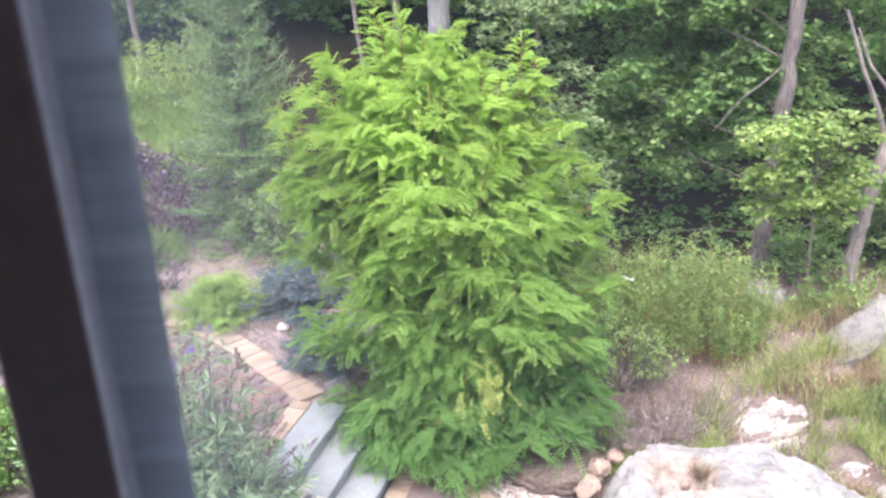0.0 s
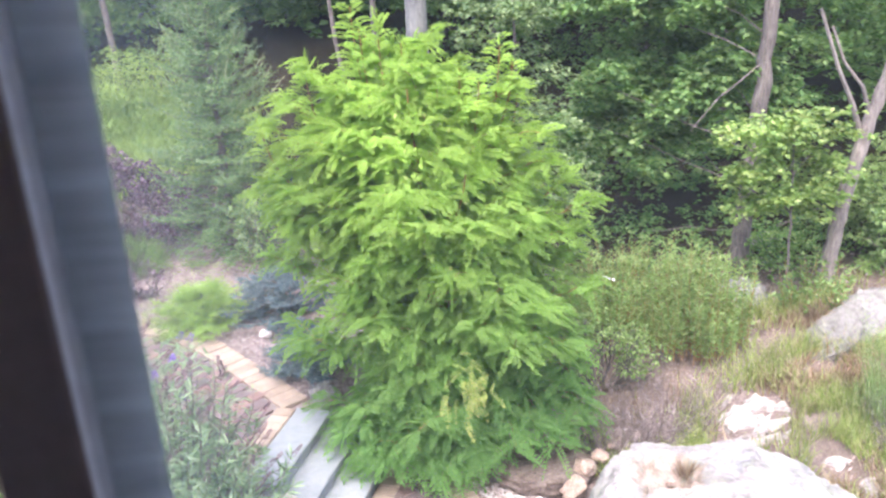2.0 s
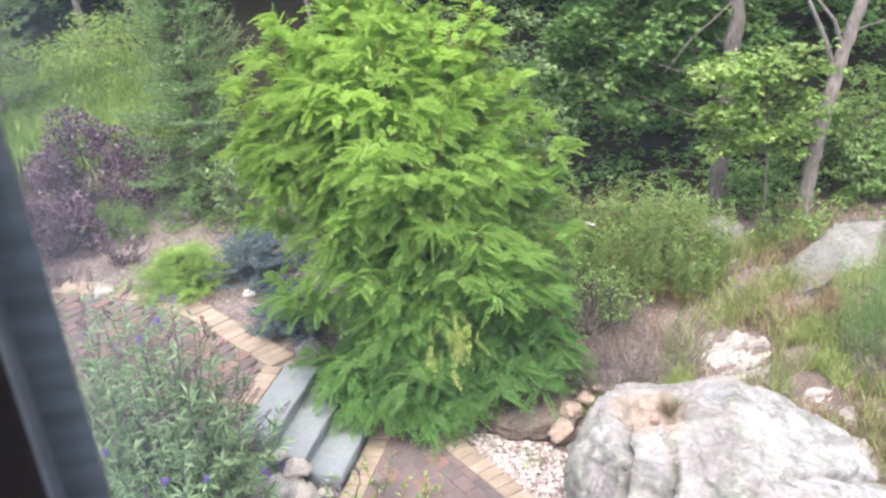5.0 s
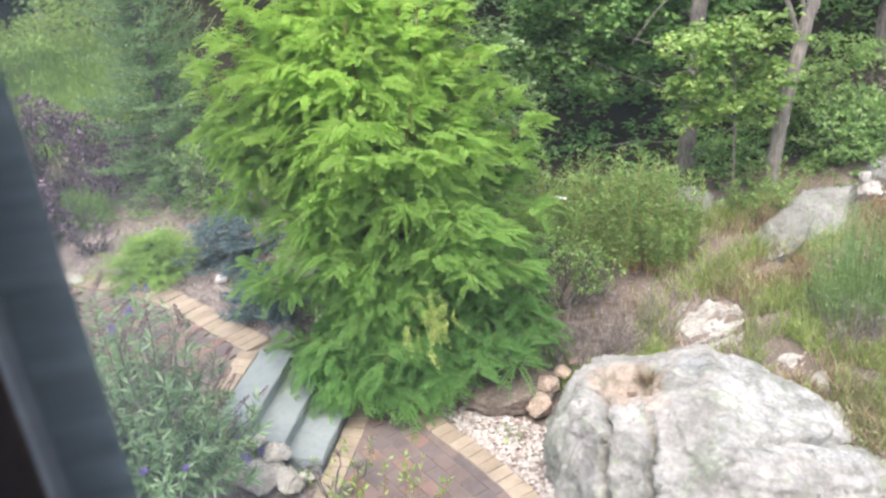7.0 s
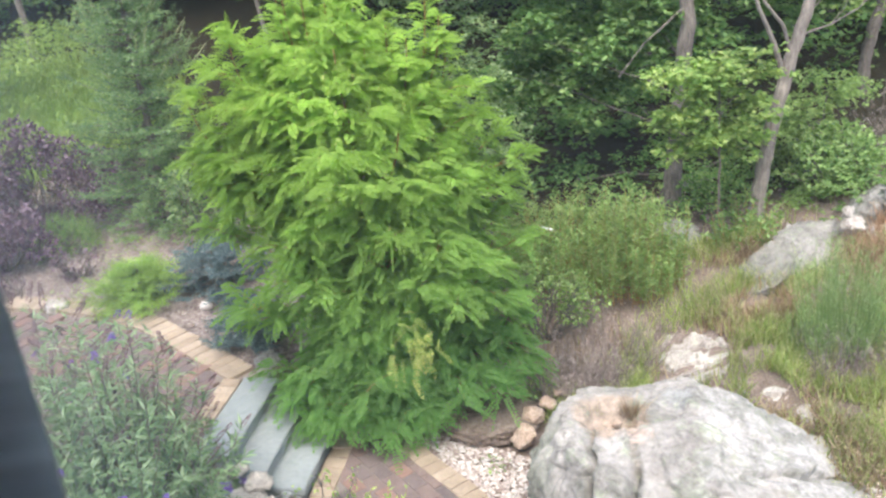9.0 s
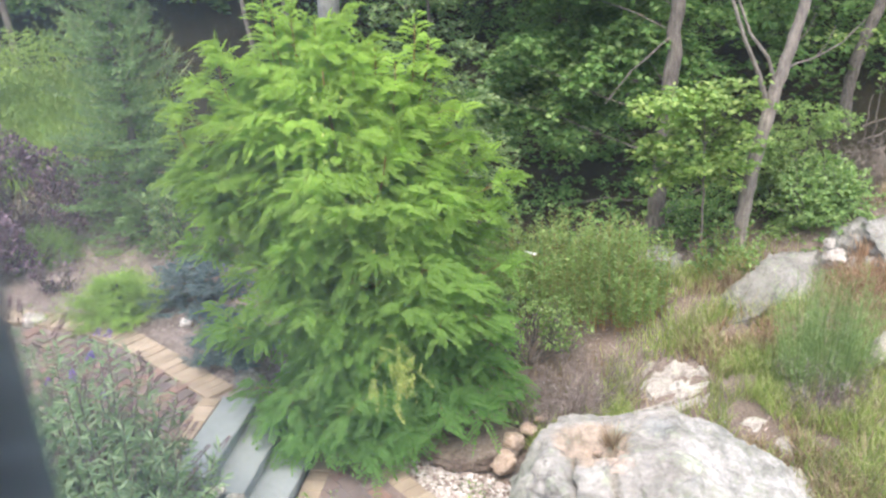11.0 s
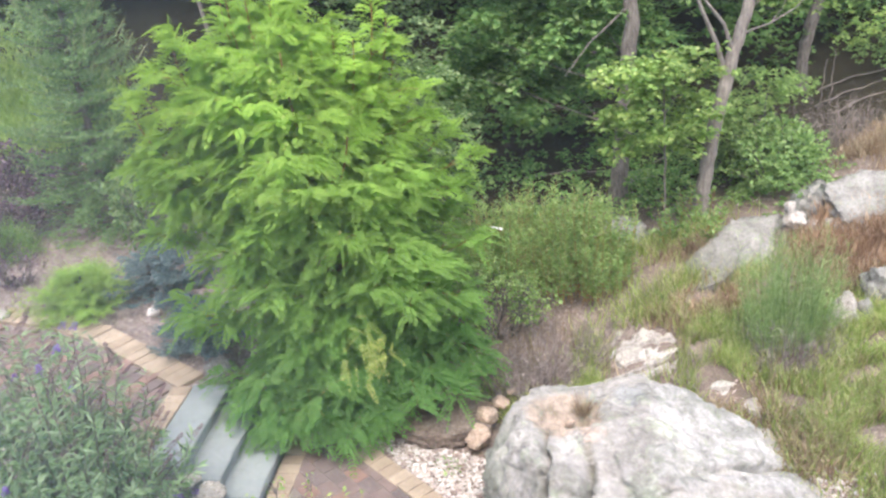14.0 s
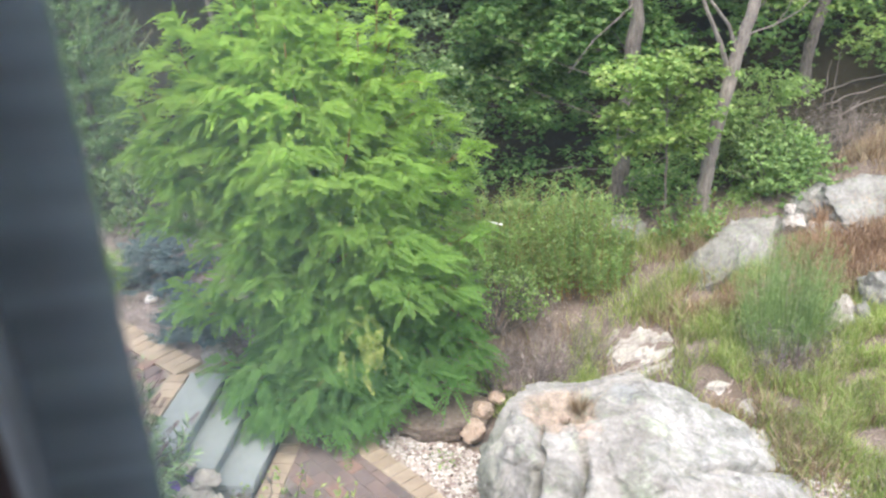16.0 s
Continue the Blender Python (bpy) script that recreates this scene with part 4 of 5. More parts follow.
        frond_set(crown, pos, ax, unit(np.c_[np.cos(fan) * .4, np.sin(fan) * .4 - .4, np.full(k, .8)]), np.interp(sn, [.2, .75, 1], [.32, .28, .18]), rng, leaflet=.05, droop=.42)
    # one yellowed spray low on the near side
    k = 26
    pos = np.array([.34, -1.34, 1.16]) + rng.normal(0, .11, (k, 3)) * np.array([1, .6, 1.3])
    frond_set(sprig, pos, unit(rng.normal(0, .6, (k, 3)) + np.array([0, -.6, -.3])), unit(rng.normal(0, .3, (k, 3)) + np.array([0, -.3, 1])), rng.uniform(.14, .22, k), rng, pairs=7, leaflet=.036)
    k = 70
    pos = np.c_[rng.normal(.05, .2, k), rng.uniform(-1.1, -.5, k), rng.uniform(2.0, 3.6, k)]
    leaves(sprig, pos, rng.normal(size=(k, 3)), rng.normal(size=(k, 3)), .05, .03)
    part("trunk", wood, TWIG, root, "thin reddish brown stems")
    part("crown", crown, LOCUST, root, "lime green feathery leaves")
    tagged(part("yellowed_spray", sprig, LOCUST_YELLOW, root, "yellowed leaf spray"), kind="stuff")


build_locust()


def needles(geo, p, axis, rng, count, length, width, spread=.9):
    """Needles all round shoots that start at p along axis (given with its length)."""
    n = len(p)
    for k in range(count):
        s = (k + rng.random(n)) / count
        d = unit(axis)
        out = unit(np.cross(d, sphere_dirs(n, rng)))
        leaves(geo, p + axis * s[:, None], d * (1.15 - spread * .6) + out * spread, sphere_dirs(n, rng), length * rng.uniform(.7, 1.2, n), width, 0, .5)


def build_spruce(name, at, height, radius, label, mat, tip_mat, seed, whorls=34, group="", leader=True, shoot=(.12, .24), needle=(.046, .014), taper=.80):
    rng = np.random.default_rng(seed)
    root = thing(name, at, label, "tree" if leader else "shrub", group)
    wood, green, tips = Geo(), Geo(), Geo()
    tube(wood, [[0, 0, -.1], [.02, .01, height * .5], [0, 0, height]], [.07, .045, .008] if leader else [.03, .02, .005], 7)
    P, A, TP, TA = [], [], [], []
    for w in range(whorls):
        level = height * (.02 + .96 * w / whorls)
        for k in range(8):
            az = k * .785 + w * .77 + rng.normal(0, .25)
            h = min(max(level + rng.normal(0, .07 if leader else .025), .05), height * .985)
            rr = radius * min(1, 1.30 * (1 - h / height) ** taper) * (1 if h > .5 or not leader else .85)
            r = rr * (rng.uniform(.45, 1.32) if leader else rng.uniform(.6, 1.15)) + .05
            rise = r * (.10 + (.75 if leader else .18) * (h / height) ** 2 + rng.normal(0, .1 if leader else .05))
            q = bend((0, 0, h), (r * math.cos(az), r * math.sin(az), h + rise), (0, 0, -.12 * r), 6)
            tube(wood, q, np.linspace(.012, .003, 6), 3)
            t = unit(q[-1] - q[0])
            m = 8 + int(19 * r / radius) if leader else 10 + int(24 * r / radius)
            s = rng.uniform(.12, 1, m)
            pos = q[0] + (q[-1] - q[0]) * s[:, None] + np.array([0, 0, -.35 * r]) * (s * (1 - s))[:, None]
            sd = unit(np.cross(t, [0, 0, 1.0]))
            ax = unit(t * .8 + sd * (rng.choice([-1, 1], m) * rng.uniform(.3, 1, m))[:, None] + np.array([0, 0, .1]) + rng.normal(0, .22 if leader else .14, (m, 3))) * rng.uniform(*shoot, m)[:, None]
            P += [pos, q[-1:] - t * .05]
            A += [ax, (unit(t + np.array([0, 0, .5])) * shoot[1])[None]]
            if leader and h > height * .45 and rng.random() < .4:
                TP.append(q[-1])
                TA.append(unit(t + np.array([0, 0, .9])) * rng.uniform(.18, .36))
    P, A = np.concatenate(P), np.concatenate(A)
    needles(green, P, A, rng, 13, *needle)
    part("trunk", wood, BARK, root)
    part("crown", green, mat, root)
    if not leader:
        return
    TP, TA = np.array(TP), np.array(TA)
    for a, b in zip(TP, TA):
        tube(tips, [a, a + b * .5, a + b], [.008, .006, .003], 3)
    tube(tips, [[0, 0, height * .72], [0, 0, height], [.01, 0, height + .4]], [.02, .012, .004], 4)
    needles(tips, TP, TA, rng, 12, .03, .007)
    needles(tips, np.array([[0, 0, height - .1]]), np.array([[0, 0, .45]]), rng, 60, .04, .008)
    tagged(part("new_growth", tips, tip_mat, root, "pale upright young shoots"), kind="stuff")


build_spruce("spruce_tree", on(-2.86, 13.6), 4.75, .88, "dark green spruce tree with upright pale leaders", SPRUCE, SPRUCE_TIP, 31, 38, taper=.72)
build_spruce("spruce_tree", on(-7.6, 18.5), 4.2, 1.5, "dark green spruce tree behind purple shrubs", SPRUCE, SPRUCE_TIP, 32, 12)


def build_mound(name, at, size, label, mat, seed, shoots, needle=(.035, .011), rise=.35):
    """A low conifer: shoots fanning from a dome."""
    rng = np.random.default_rng(seed)
    root = thing(name, at, label, "shrub")
    wood, green = Geo(), Geo()
    d = sphere_dirs(shoots * 2, rng)
    d = d[d[:, 2] > -.12][:shoots]
    k = rng.uniform(.45, 1.05, len(d)) ** .6
    lump = 1 + .14 * np.sin(d[:, 0] * 7 + seed) * np.cos(d[:, 1] * 6)
    p = d * np.array(size) * (k * lump)[:, None]
    p[:, 2] = np.maximum(p[:, 2], .03)
    a = unit(d * np.array([1, 1, .6]) + np.array([0, 0, rise]) + rng.normal(0, .3, d.shape)) * rng.uniform(.08, .21, len(d))[:, None]
    needles(green, p, a, rng, 12, needle[0], needle[1])
    for q in p[::14]:
        tube(wood, bend((0, 0, 0), q, (0, 0, -.03), 4), [.012, .009, .006, .003], 3)
    part("branch_work", wood, BARK, root)
    part("crown", green, mat, root)


build_spruce("globe_spruce", on(-2.86, 11.06), .52, .58, "low golden green spreading conifer on mulch", GLOBE, GLOBE, 41, 15, leader=False, shoot=(.09, .19), needle=(.034, .0075))
build_spruce("blue_spruce", on(-1.92, 11.2), .60, .80, "low blue spruce shrub on mulch", BLUE, BLUE, 42, 8, leader=False, shoot=(.07, .15), needle=(.036, .012))
build_spruce("blue_spruce", on(-1.38, 9.66), .56, .46, "low blue spruce shrub under the locust tree", BLUE, BLUE, 43, 7, leader=False, shoot=(.07, .15), needle=(.036, .012))
build_mound("green_juniper", on(-4.28, 13.0), (.45, .4, .46), "low soft green juniper mound on mulch", SHRUB, 44, 700, (.04, .01), .5)


def build_leafy(name, at, clumps, label, mat, seed, leaf=.06, per=260, shape=.55, category="shrub", flat=.6, stems=True, bark=None, group="", up=.6):
    """A broadleaf shrub or sapling: stems to clumps of many leaves, uneven and with gaps. Clumps: x, y, z, radius."""
    rng = np.random.default_rng(seed)
    root = thing(name, at, label, category, group)
    wood, green = Geo(), Geo()
    for cx, cy, cz, r in clumps:
        n = int(per * (r / .3) ** 2)
        d = sphere_dirs(n, rng)
        k = rng.uniform(.35, 1.08, n) ** .5
        lump = 1 + .25 * np.sin(5 * d[:, 0] + cx * 9) * np.cos(4 * d[:, 1] + cy * 7)
        p = np.array([cx, cy, cz]) + d * np.array([1, 1, flat]) * (r * k * lump)[:, None]
        p[:, 2] = np.maximum(p[:, 2], .02)
        ax = unit(d + rng.normal(0, .6, (n, 3)) + np.array([0, 0, -.1]))
        nm = unit(rng.normal(0, .45, (n, 3)) + np.array([0, 0, up]) + .3 * d)
        size = leaf * rng.uniform(.65, 1.25, n)
        leaves(green, p, ax, nm, size, size * shape, .15)
        if stems:
            tube(wood, bend((cx * .1, cy * .1, -.05), (cx, cy, cz), (cx * .1, cy * .1, -.1 * cz), 6, .02, rng), np.linspace(.016, .004, 6), 4)
            for _ in range(5):
                e = np.array([cx, cy, cz]) + sphere_dirs(1, rng)[0] * r * .8
                tube(wood, bend((cx, cy, cz * .8), e, (0, 0, .03), 4), np.linspace(.007, .002, 4), 3)
    if stems:
        part("branch_work", wood, bark or BARK, root)
    part("crown", green, mat, root)
    return root


def scatter_clumps(rng, n, cx, cy, cz, sx, sy, sz, r0, r1):
    d = sphere_dirs(n, rng) * rng.uniform(.3, 1, (n, 1)) ** .5
    return [(cx + a * sx, cy + b * sy, cz + c * sz, rng.uniform(r0, r1)) for a, b, c in d]


R_ = np.random.default_rng(77)
# purple smoke bushes at the far left
build_leafy("smoke_bush", on(-4.6, 13.6), scatter_clumps(R_, 26, 0, 0, .85, .85, .7, .85, .2, .36), "dark purple-leaved smoke bush on mulch", SMOKE, 51, .055, 330, .8)
build_leafy("smoke_bush", on(-3.9, 14.9), scatter_clumps(R_, 14, 0, 0, .4, .55, .5, .38, .16, .28), "dark purple-leaved smoke bush on mulch", SMOKE, 52, .055, 330, .8)
build_leafy("smoke_bush", on(-5.0, 12.5), scatter_clumps(R_, 20, 0, 0, .6, .65, .5, .6, .2, .32), "dark purple-leaved smoke bush on mulch", SMOKE, 50, .055, 300, .8)
build_leafy("barberry", on(-4.65, 11.6), scatter_clumps(R_, 7, 0, 0, .2, .35, .25, .2, .08, .16), "small dark purple barberry on mulch", SMOKE, 53, .035, 200, .7)
build_leafy("barberry", on(-3.85, 12.0), scatter_clumps(R_, 14, 0, 0, .24, .42, .22, .24, .06, .14), "small dark purple barberry on mulch", SMOKE, 54, .04, 260, .7)
# planting past the window mullion
build_leafy("smoke_bush", on(-5.55, 10.5), scatter_clumps(R_, 30, 0, 0, .4, .7, .8, .42, .18, .3), "dark purple-leaved smoke bush on mulch", SMOKE, 62, .055, 280, .8)
build_leafy("leafy_bush", on(-4.35, 7.55), scatter_clumps(R_, 24, 0, 0, .5, .6, .6, .45, .18, .3), "dark green leafy bush beside the path", OAK, 63, .06, 220, .8)
for x, y, size, sd in ((-5.15, 9.5, (.16, .11, .10), 47), (-5.35, 9.9, (.13, .10, .08), 48), (-4.95, 9.05, (.11, .10, .08), 49)):
    rock("end_rock", on(x, y, .02), size, GRANITE, "white rock at the edge of the path", sd, sd * 20, group="rocks at the path edge", facet=.4, subdiv=3)
# viburnum behind the blue spruce
build_leafy("viburnum", on(-2.0, 12.45), scatter_clumps(R_, 22, 0, 0, .75, .55, .45, .6, .16, .30), "loose green shrub with pale leaves", GREYLEAF, 55, .062, 190, .6)
# low sprouts on the mulch
build_leafy("ground_plant", on(-3.3, 12.75), scatter_clumps(R_, 12, 0, 0, .07, .42, .4, .05, .08, .16), "low green creeping plant on mulch", BANK, 56, .03, 150, .5, "plant", stems=False)
build_leafy("ground_plant", on(-3.75, 11.15), scatter_clumps(R_, 8, 0, 0, .1, .3, .15, .08, .08, .14), "low yellow green plant beside the path", BANK, 57, .035, 200, .5, "plant", stems=False)


def build_butterfly_bush():
    rng = np.random.default_rng(61)
    base = np.array(on(-2.26, 6.78))
    root = thing("butterfly_bush", base, "grey-green butterfly bush with purple flower spikes", "shrub")
    wood, green = Geo(), Geo()
    spikes = []
    for data, col in (("purple", PURPLE), ("faded", FADED)):
        g = Geo()
        n = 150
        s = rng.uniform(0, 1, n)
        az = rng.uniform(0, 6.28, n)
        r = .022 * (1 - s * .75)
        p = np.c_[r * np.cos(az), r * np.sin(az), s * .17]
        leaves(g, p, np.c_[np.cos(az), np.sin(az), np.full(n, .4)], sphere_dirs(n, rng), .014, .013, .1)
        me = g.mesh("flower_spike")
        me.materials.append(col)
        spikes.append(me)
    ends = []
    for i in range(150):
        az = i * 2.39996
        f = ((i + .5) / 150) ** .5
        e = np.array([1.20 * f * math.cos(az), .95 * f * math.sin(az), 2.18 - 1.35 * f ** 2.0 - .36 * f * math.cos(az)]) * rng.uniform(.74, 1.1)
        q = bend((e[0] * .1, e[1] * .1, 0), e, (e[0] * .18, e[1] * .18, .12), 8, .012, rng)
        tube(wood, q, np.linspace(.010, .002, 8), 4)
        t = unit(np.gradient(q, axis=0))
        k = 54
        s = rng.uniform(.25, 1, k)
        grid = np.linspace(0, 1, 8)
        pos = np.stack([np.interp(s, grid, q[:, c]) for c in range(3)], 1)
        tan = np.stack([np.interp(s, grid, t[:, c]) for c in range(3)], 1)
        out = unit(np.cross(tan, sphere_dirs(k, rng)))
        L = rng.uniform(.08, .145, k)
        leaves(green, pos, out + tan * .6 + np.array([0, 0, -.15]), unit(tan + rng.normal(0, .3, (k, 3))), L, L * .19, .15)
        ends.append((q[-1], t[-1]))
    part("branch_work", wood, BARK, root)
    part("foliage", green, BUDDLEIA, root)
    for i, (p, t) in enumerate(ends):
        if i % 2 == 0:
            bright = i % 8 == 0
            ob = part("flower_spike", spikes[0 if bright else 1], None, root)
            m = Vector(t + np.array([.4, .0, .05]) + rng.normal(0, .3, 3)).to_track_quat('Z', 'Y').to_matrix().to_4x4()
            ob.matrix_basis = Matrix.Translation(p) @ m @ Matrix.Diagonal((*((1.0, 1.0, .42) if bright else (.72, .72, 1.2)), 1)) @ Matrix.Scale(rng.uniform(.8, 1.25), 4)


build_butterfly_bush()


def build_stemmy(name, at, stems, spread, height, label, mat, seed, leaf=(.05, .012), per=26, lean=.35, category="shrub", bark=None):
    """Many upright stems set with narrow leaves."""
    rng = np.random.default_rng(seed)
    root = thing(name, at, label, category)
    wood, green = Geo(), Geo()
    for _ in range(stems):
        a, r = rng.uniform(0, 6.28), spread * rng.uniform(0, 1) ** .5
        b = np.array([r * math.cos(a), r * math.sin(a) * .8, 0])
        h = height * rng.uniform(.4, 1.2) * (1 - .2 * (r / spread) ** 2)
        e = b * (1 + lean) + np.array([rng.normal(0, .06), rng.normal(0, .06), h])
        q = bend(b, e, (0, 0, .03), 5, .01, rng)
        tube(wood, q, np.linspace(.005, .0015, 5), 3)
        s = rng.uniform(.12, 1, per)
        g = np.linspace(0, 1, 5)
        pos = np.stack([np.interp(s, g, q[:, c]) for c in range(3)], 1)
        out = np.c_[rng.normal(0, 1, (per, 2)), rng.uniform(.3, 1.1, per)]
        L = leaf[0] * rng.uniform(.6, 1.3, per)
        leaves(green, pos, out, sphere_dirs(per, rng), L, L * (leaf[1] / leaf[0]), .1)
    part("branch_work", wood, bark or TWIG, root)
    part("foliage", green, mat, root)
    return root


build_stemmy("goldenrod", on(3.12, 9.55), 120, .50, 1.08, "tall green weedy shrub with narrow leaves", WEED, 71, (.085, .013), 60, .12)
build_stemmy("goldenrod", on(2.35, 9.95), 120, .6, 1.0, "tall green weedy shrub with narrow leaves", WEED, 72, (.075, .015), 56, .15)
build_stemmy("goldenrod", on(2.6, 10.6), 140, .9, .8, "tall green weedy shrub with narrow leaves", WEED, 73, (.085, .014), 44)
build_stemmy("broom_shrub", on(4.66, 7.58), 140, .42, 1.2, "fine-twigged green broom shrub", BROOM, 74, (.12, .0042), 52, .35, bark=BROOM)
build_stemmy("dead_brush", on(4.6, 7.28), 90, .40, .42, "dry leafless grey-pink brush under the broom shrub", DEADBRUSH, 80, (.08, .005), 14, .4, "brush", LOGWOOD)
build_stemmy("saplings", on(4.75, 9.95), 34, .42, .6, "thin green weeds before the trees", SHRUB, 75, (.08, .03), 22)
build_leafy("leafy_bush", on(6.1, 10.45), scatter_clumps(R_, 22, 0, 0, .35, .55, .3, .45, .14, .26), "bright green leafy bush behind the grey outcrop", SHRUB, 77, .06, 230, .8)
build_stemmy("dead_brush", on(7.2, 10.9), 70, .55, .6, "tangled grey dead brush on the wooded slope", DEADBRUSH, 67, (.12, .005), 12, .5, "brush", LOGWOOD)
build_stemmy("dead_brush", on(7.9, 11.5), 70, .6, .6, "tangled grey dead brush on the wooded slope", DEADBRUSH, 68, (.12, .005), 12, .5, "brush", LOGWOOD)
build_stemmy("goldenrod", on(3.25, 9.5), 64, .52, 1.25, "tall green weedy shrub with upright leafy plumes", WEED, 69, (.075, .013), 90, .05)
build_leafy("viburnum", on(2.0, 9.22), scatter_clumps(R_, 44, .0, .1, .40, .74, .45, .42, .08, .2), "small-leaved green shrub beside the locust", WEED, 76, .05, 330, .5)


build_stemmy("dead_brush", on(2.05, 8.25), 170, .42, .55, "dry leafless grey-pink brush", DEADBRUSH, 78, (.09, .005), 14, .5, "brush", LOGWOOD)
build_stemmy("dead_brush", on(2.6, 8.7), 150, .55, .52, "dry leafless grey-pink brush", DEADBRUSH, 79, (.09, .005), 14, .5, "brush", LOGWOOD)
build_leafy("weed", (-.72, 6.75, .02), [(-.1, .05, .35, .12), (.1, .15, .45, .11), (.25, .1, .3, .13), (.0, -.1, .25, .15), (.4, .15, .42, .09), (-.2, .2, .3, .1)], "tall weed with pale yellow-green leaves", MAPLE, 58, .06, 90, .5, "plant")
build_stemmy("weed", (-.42, 6.62, .0), 9, .22, .62, "thin tall weed with pale yellow-green leaves", MAPLE, 97, (.07, .028), 9, .5, "plant", TWIG)
build_stemmy("weed", (-.05, 6.55, .0), 8, .25, .55, "thin tall weed with pale yellow-green leaves", MAPLE, 98, (.065, .026), 9, .5, "plant", TWIG)
build_leafy("weed", (1.02, 7.25, .03), [(0, 0, .04, .1), (.07, -.05, .05, .08), (-.06, .06, .04, .08)], "small green weed among white pebbles", SHRUB, 59, .04, 160, .5, "plant", stems=False)


def build_blossoms(at, seed):
    rng = np.random.default_rng(seed)
    root = thing("white_wildflower", on(at[0], at[1]), "white wildflower on a thin green stem", "flower", "white wildflowers")
    z = at[2] - float(land(at[0], at[1]))
    g = Geo()
    tube(g, [[0, 0, -.02], [.02, 0, z * .6], [0, 0, z]], [.005, .004, .003], 4)
    part("stem", g, SHRUB, root)
    g = Geo()
    a = np.arange(14) * 2.4
    leaves(g, np.tile([[0, 0, z]], (14, 1)), np.c_[np.cos(a), np.sin(a), rng.uniform(-.1, .6, 14)], np.tile([[0, 0, 1.0]], (14, 1)), .032, .018, .1)
    part("petal_head", g, WHITE, root, "white petals")


for n, at in enumerate(((2.22, 9.9, 1.30), (2.28, 9.92, 1.27), (2.17, 9.88, 1.33), (3.0, 10.0, 1.1))):
    build_blossoms(at, n)


# bare soil and ledge among the grass
BARE = ((3.45, 8.30, .42, .44), (3.80, 7.25, .22, .46), (3.85, 6.75, .1, .25), (2.35, 8.45, .4, .3), (4.35, 8.75, .3, .2), (4.55, 7.15, .3, .16), (5.0, 6.7, .28, .16), (4.25, 6.6, .16, .24), (5.35, 7.05, .25, .14), (4.7, 6.0, .26, .18), (5.5, 6.3, .3, .18), (3.95, 7.9, .2, .16))


def build_grass(name, label, mat, seed, spots, height, width=.007):
    """Tufts of arching blades; spots: x, y, radius x, radius y, count."""
    rng = np.random.default_rng(seed)
    g = Geo()
    for cx, cy, rx, ry, n in spots:
        d = rng.normal(0, .5, (n, 2))
        x, y = cx + d[:, 0] * rx, cy + d[:, 1] * ry
        keep = noise_keep(x, y, rng)
        for ox, oy, ax, ay in BARE:
            keep &= ((x - ox) / ax) ** 2 + ((y - oy) / ay) ** 2 > rng.uniform(.6, 1.5, n)
        x, y = x[keep], y[keep]
        m = len(x)
        p = np.c_[x, y, land(x, y) - .02]
        h = height * rng.uniform(.45, 1.2, m)[:, None]
        lean = np.c_[rng.normal(0, .35, (m, 2)), np.ones(m)]
        mid = p + unit(lean) * h * .6
        end = mid + unit(lean + np.c_[rng.normal(0, .6, (m, 2)), rng.uniform(-.7, .1, m)]) * h * .5
        sd = unit(np.c_[rng.normal(0, 1, (m, 2)), np.zeros(m)]) * width * rng.uniform(.6, 1.4, m)[:, None]
        v = np.stack([p - sd, p + sd, mid + sd * .7, mid - sd * .7, end], 1)
        i = np.arange(m)[:, None] * 5
        g.add(v.reshape(-1, 3), i + [[0, 1, 2]])
        g.f += [i + [[0, 2, 3]] + g.n - 5 * m, i + [[3, 2, 4]] + g.n - 5 * m]
    solo(name, g, mat, (0, 0, 0), label, "grass", kind="stuff")


def noise_keep(x, y, rng):
    k = np.sin(x * 4.1 + 1.3 * np.sin(y * 3.7)) * np.cos(y * 4.7 + np.sin(x * 2.9))
    return rng.random(len(x)) < .55 + .45 * k


build_grass("lawn_grass", "rough green meadow grass", GRASS, 81,
            [(4.5, 6.4, .9, .7, 8000), (5.2, 6.0, 1.0, .8, 6500), (4.2, 8.0, .8, .6, 4500), (5.4, 7.2, .9, .6, 6000), (3.7, 8.9, .6, .5, 1300), (4.8, 5.3, 1.2, .7, 6000),
             (2.72, 7.85, .10, .16, 900), (2.5, 7.7, .2, .1, 500), (3.8, 7.4, .4, .3, 2000), (1.9, 7.9, .2, .2, 500), (2.1, 10.4, .8, .5, 3000), (3.5, 10.2, .4, .3, 700), (4.6, 10.0, .8, .3, 1600), (2.62, 7.95, .16, .14, 900), (2.72, 8.12, .14, .2, 900), (4.6, 6.9, .6, .3, 1500), (5.0, 6.7, 1.2, .9, 6000), (2.95, 8.65, .3, .3, 500), (1.75, 8.35, .34, .22, 260), (2.35, 8.15, .25, .12, 220), (4.75, 8.82, .5, .16, 1500), (4.3, 9.2, .3, .2, 700), (2.5, 8.5, .5, .4, 350)], .27, .0055)
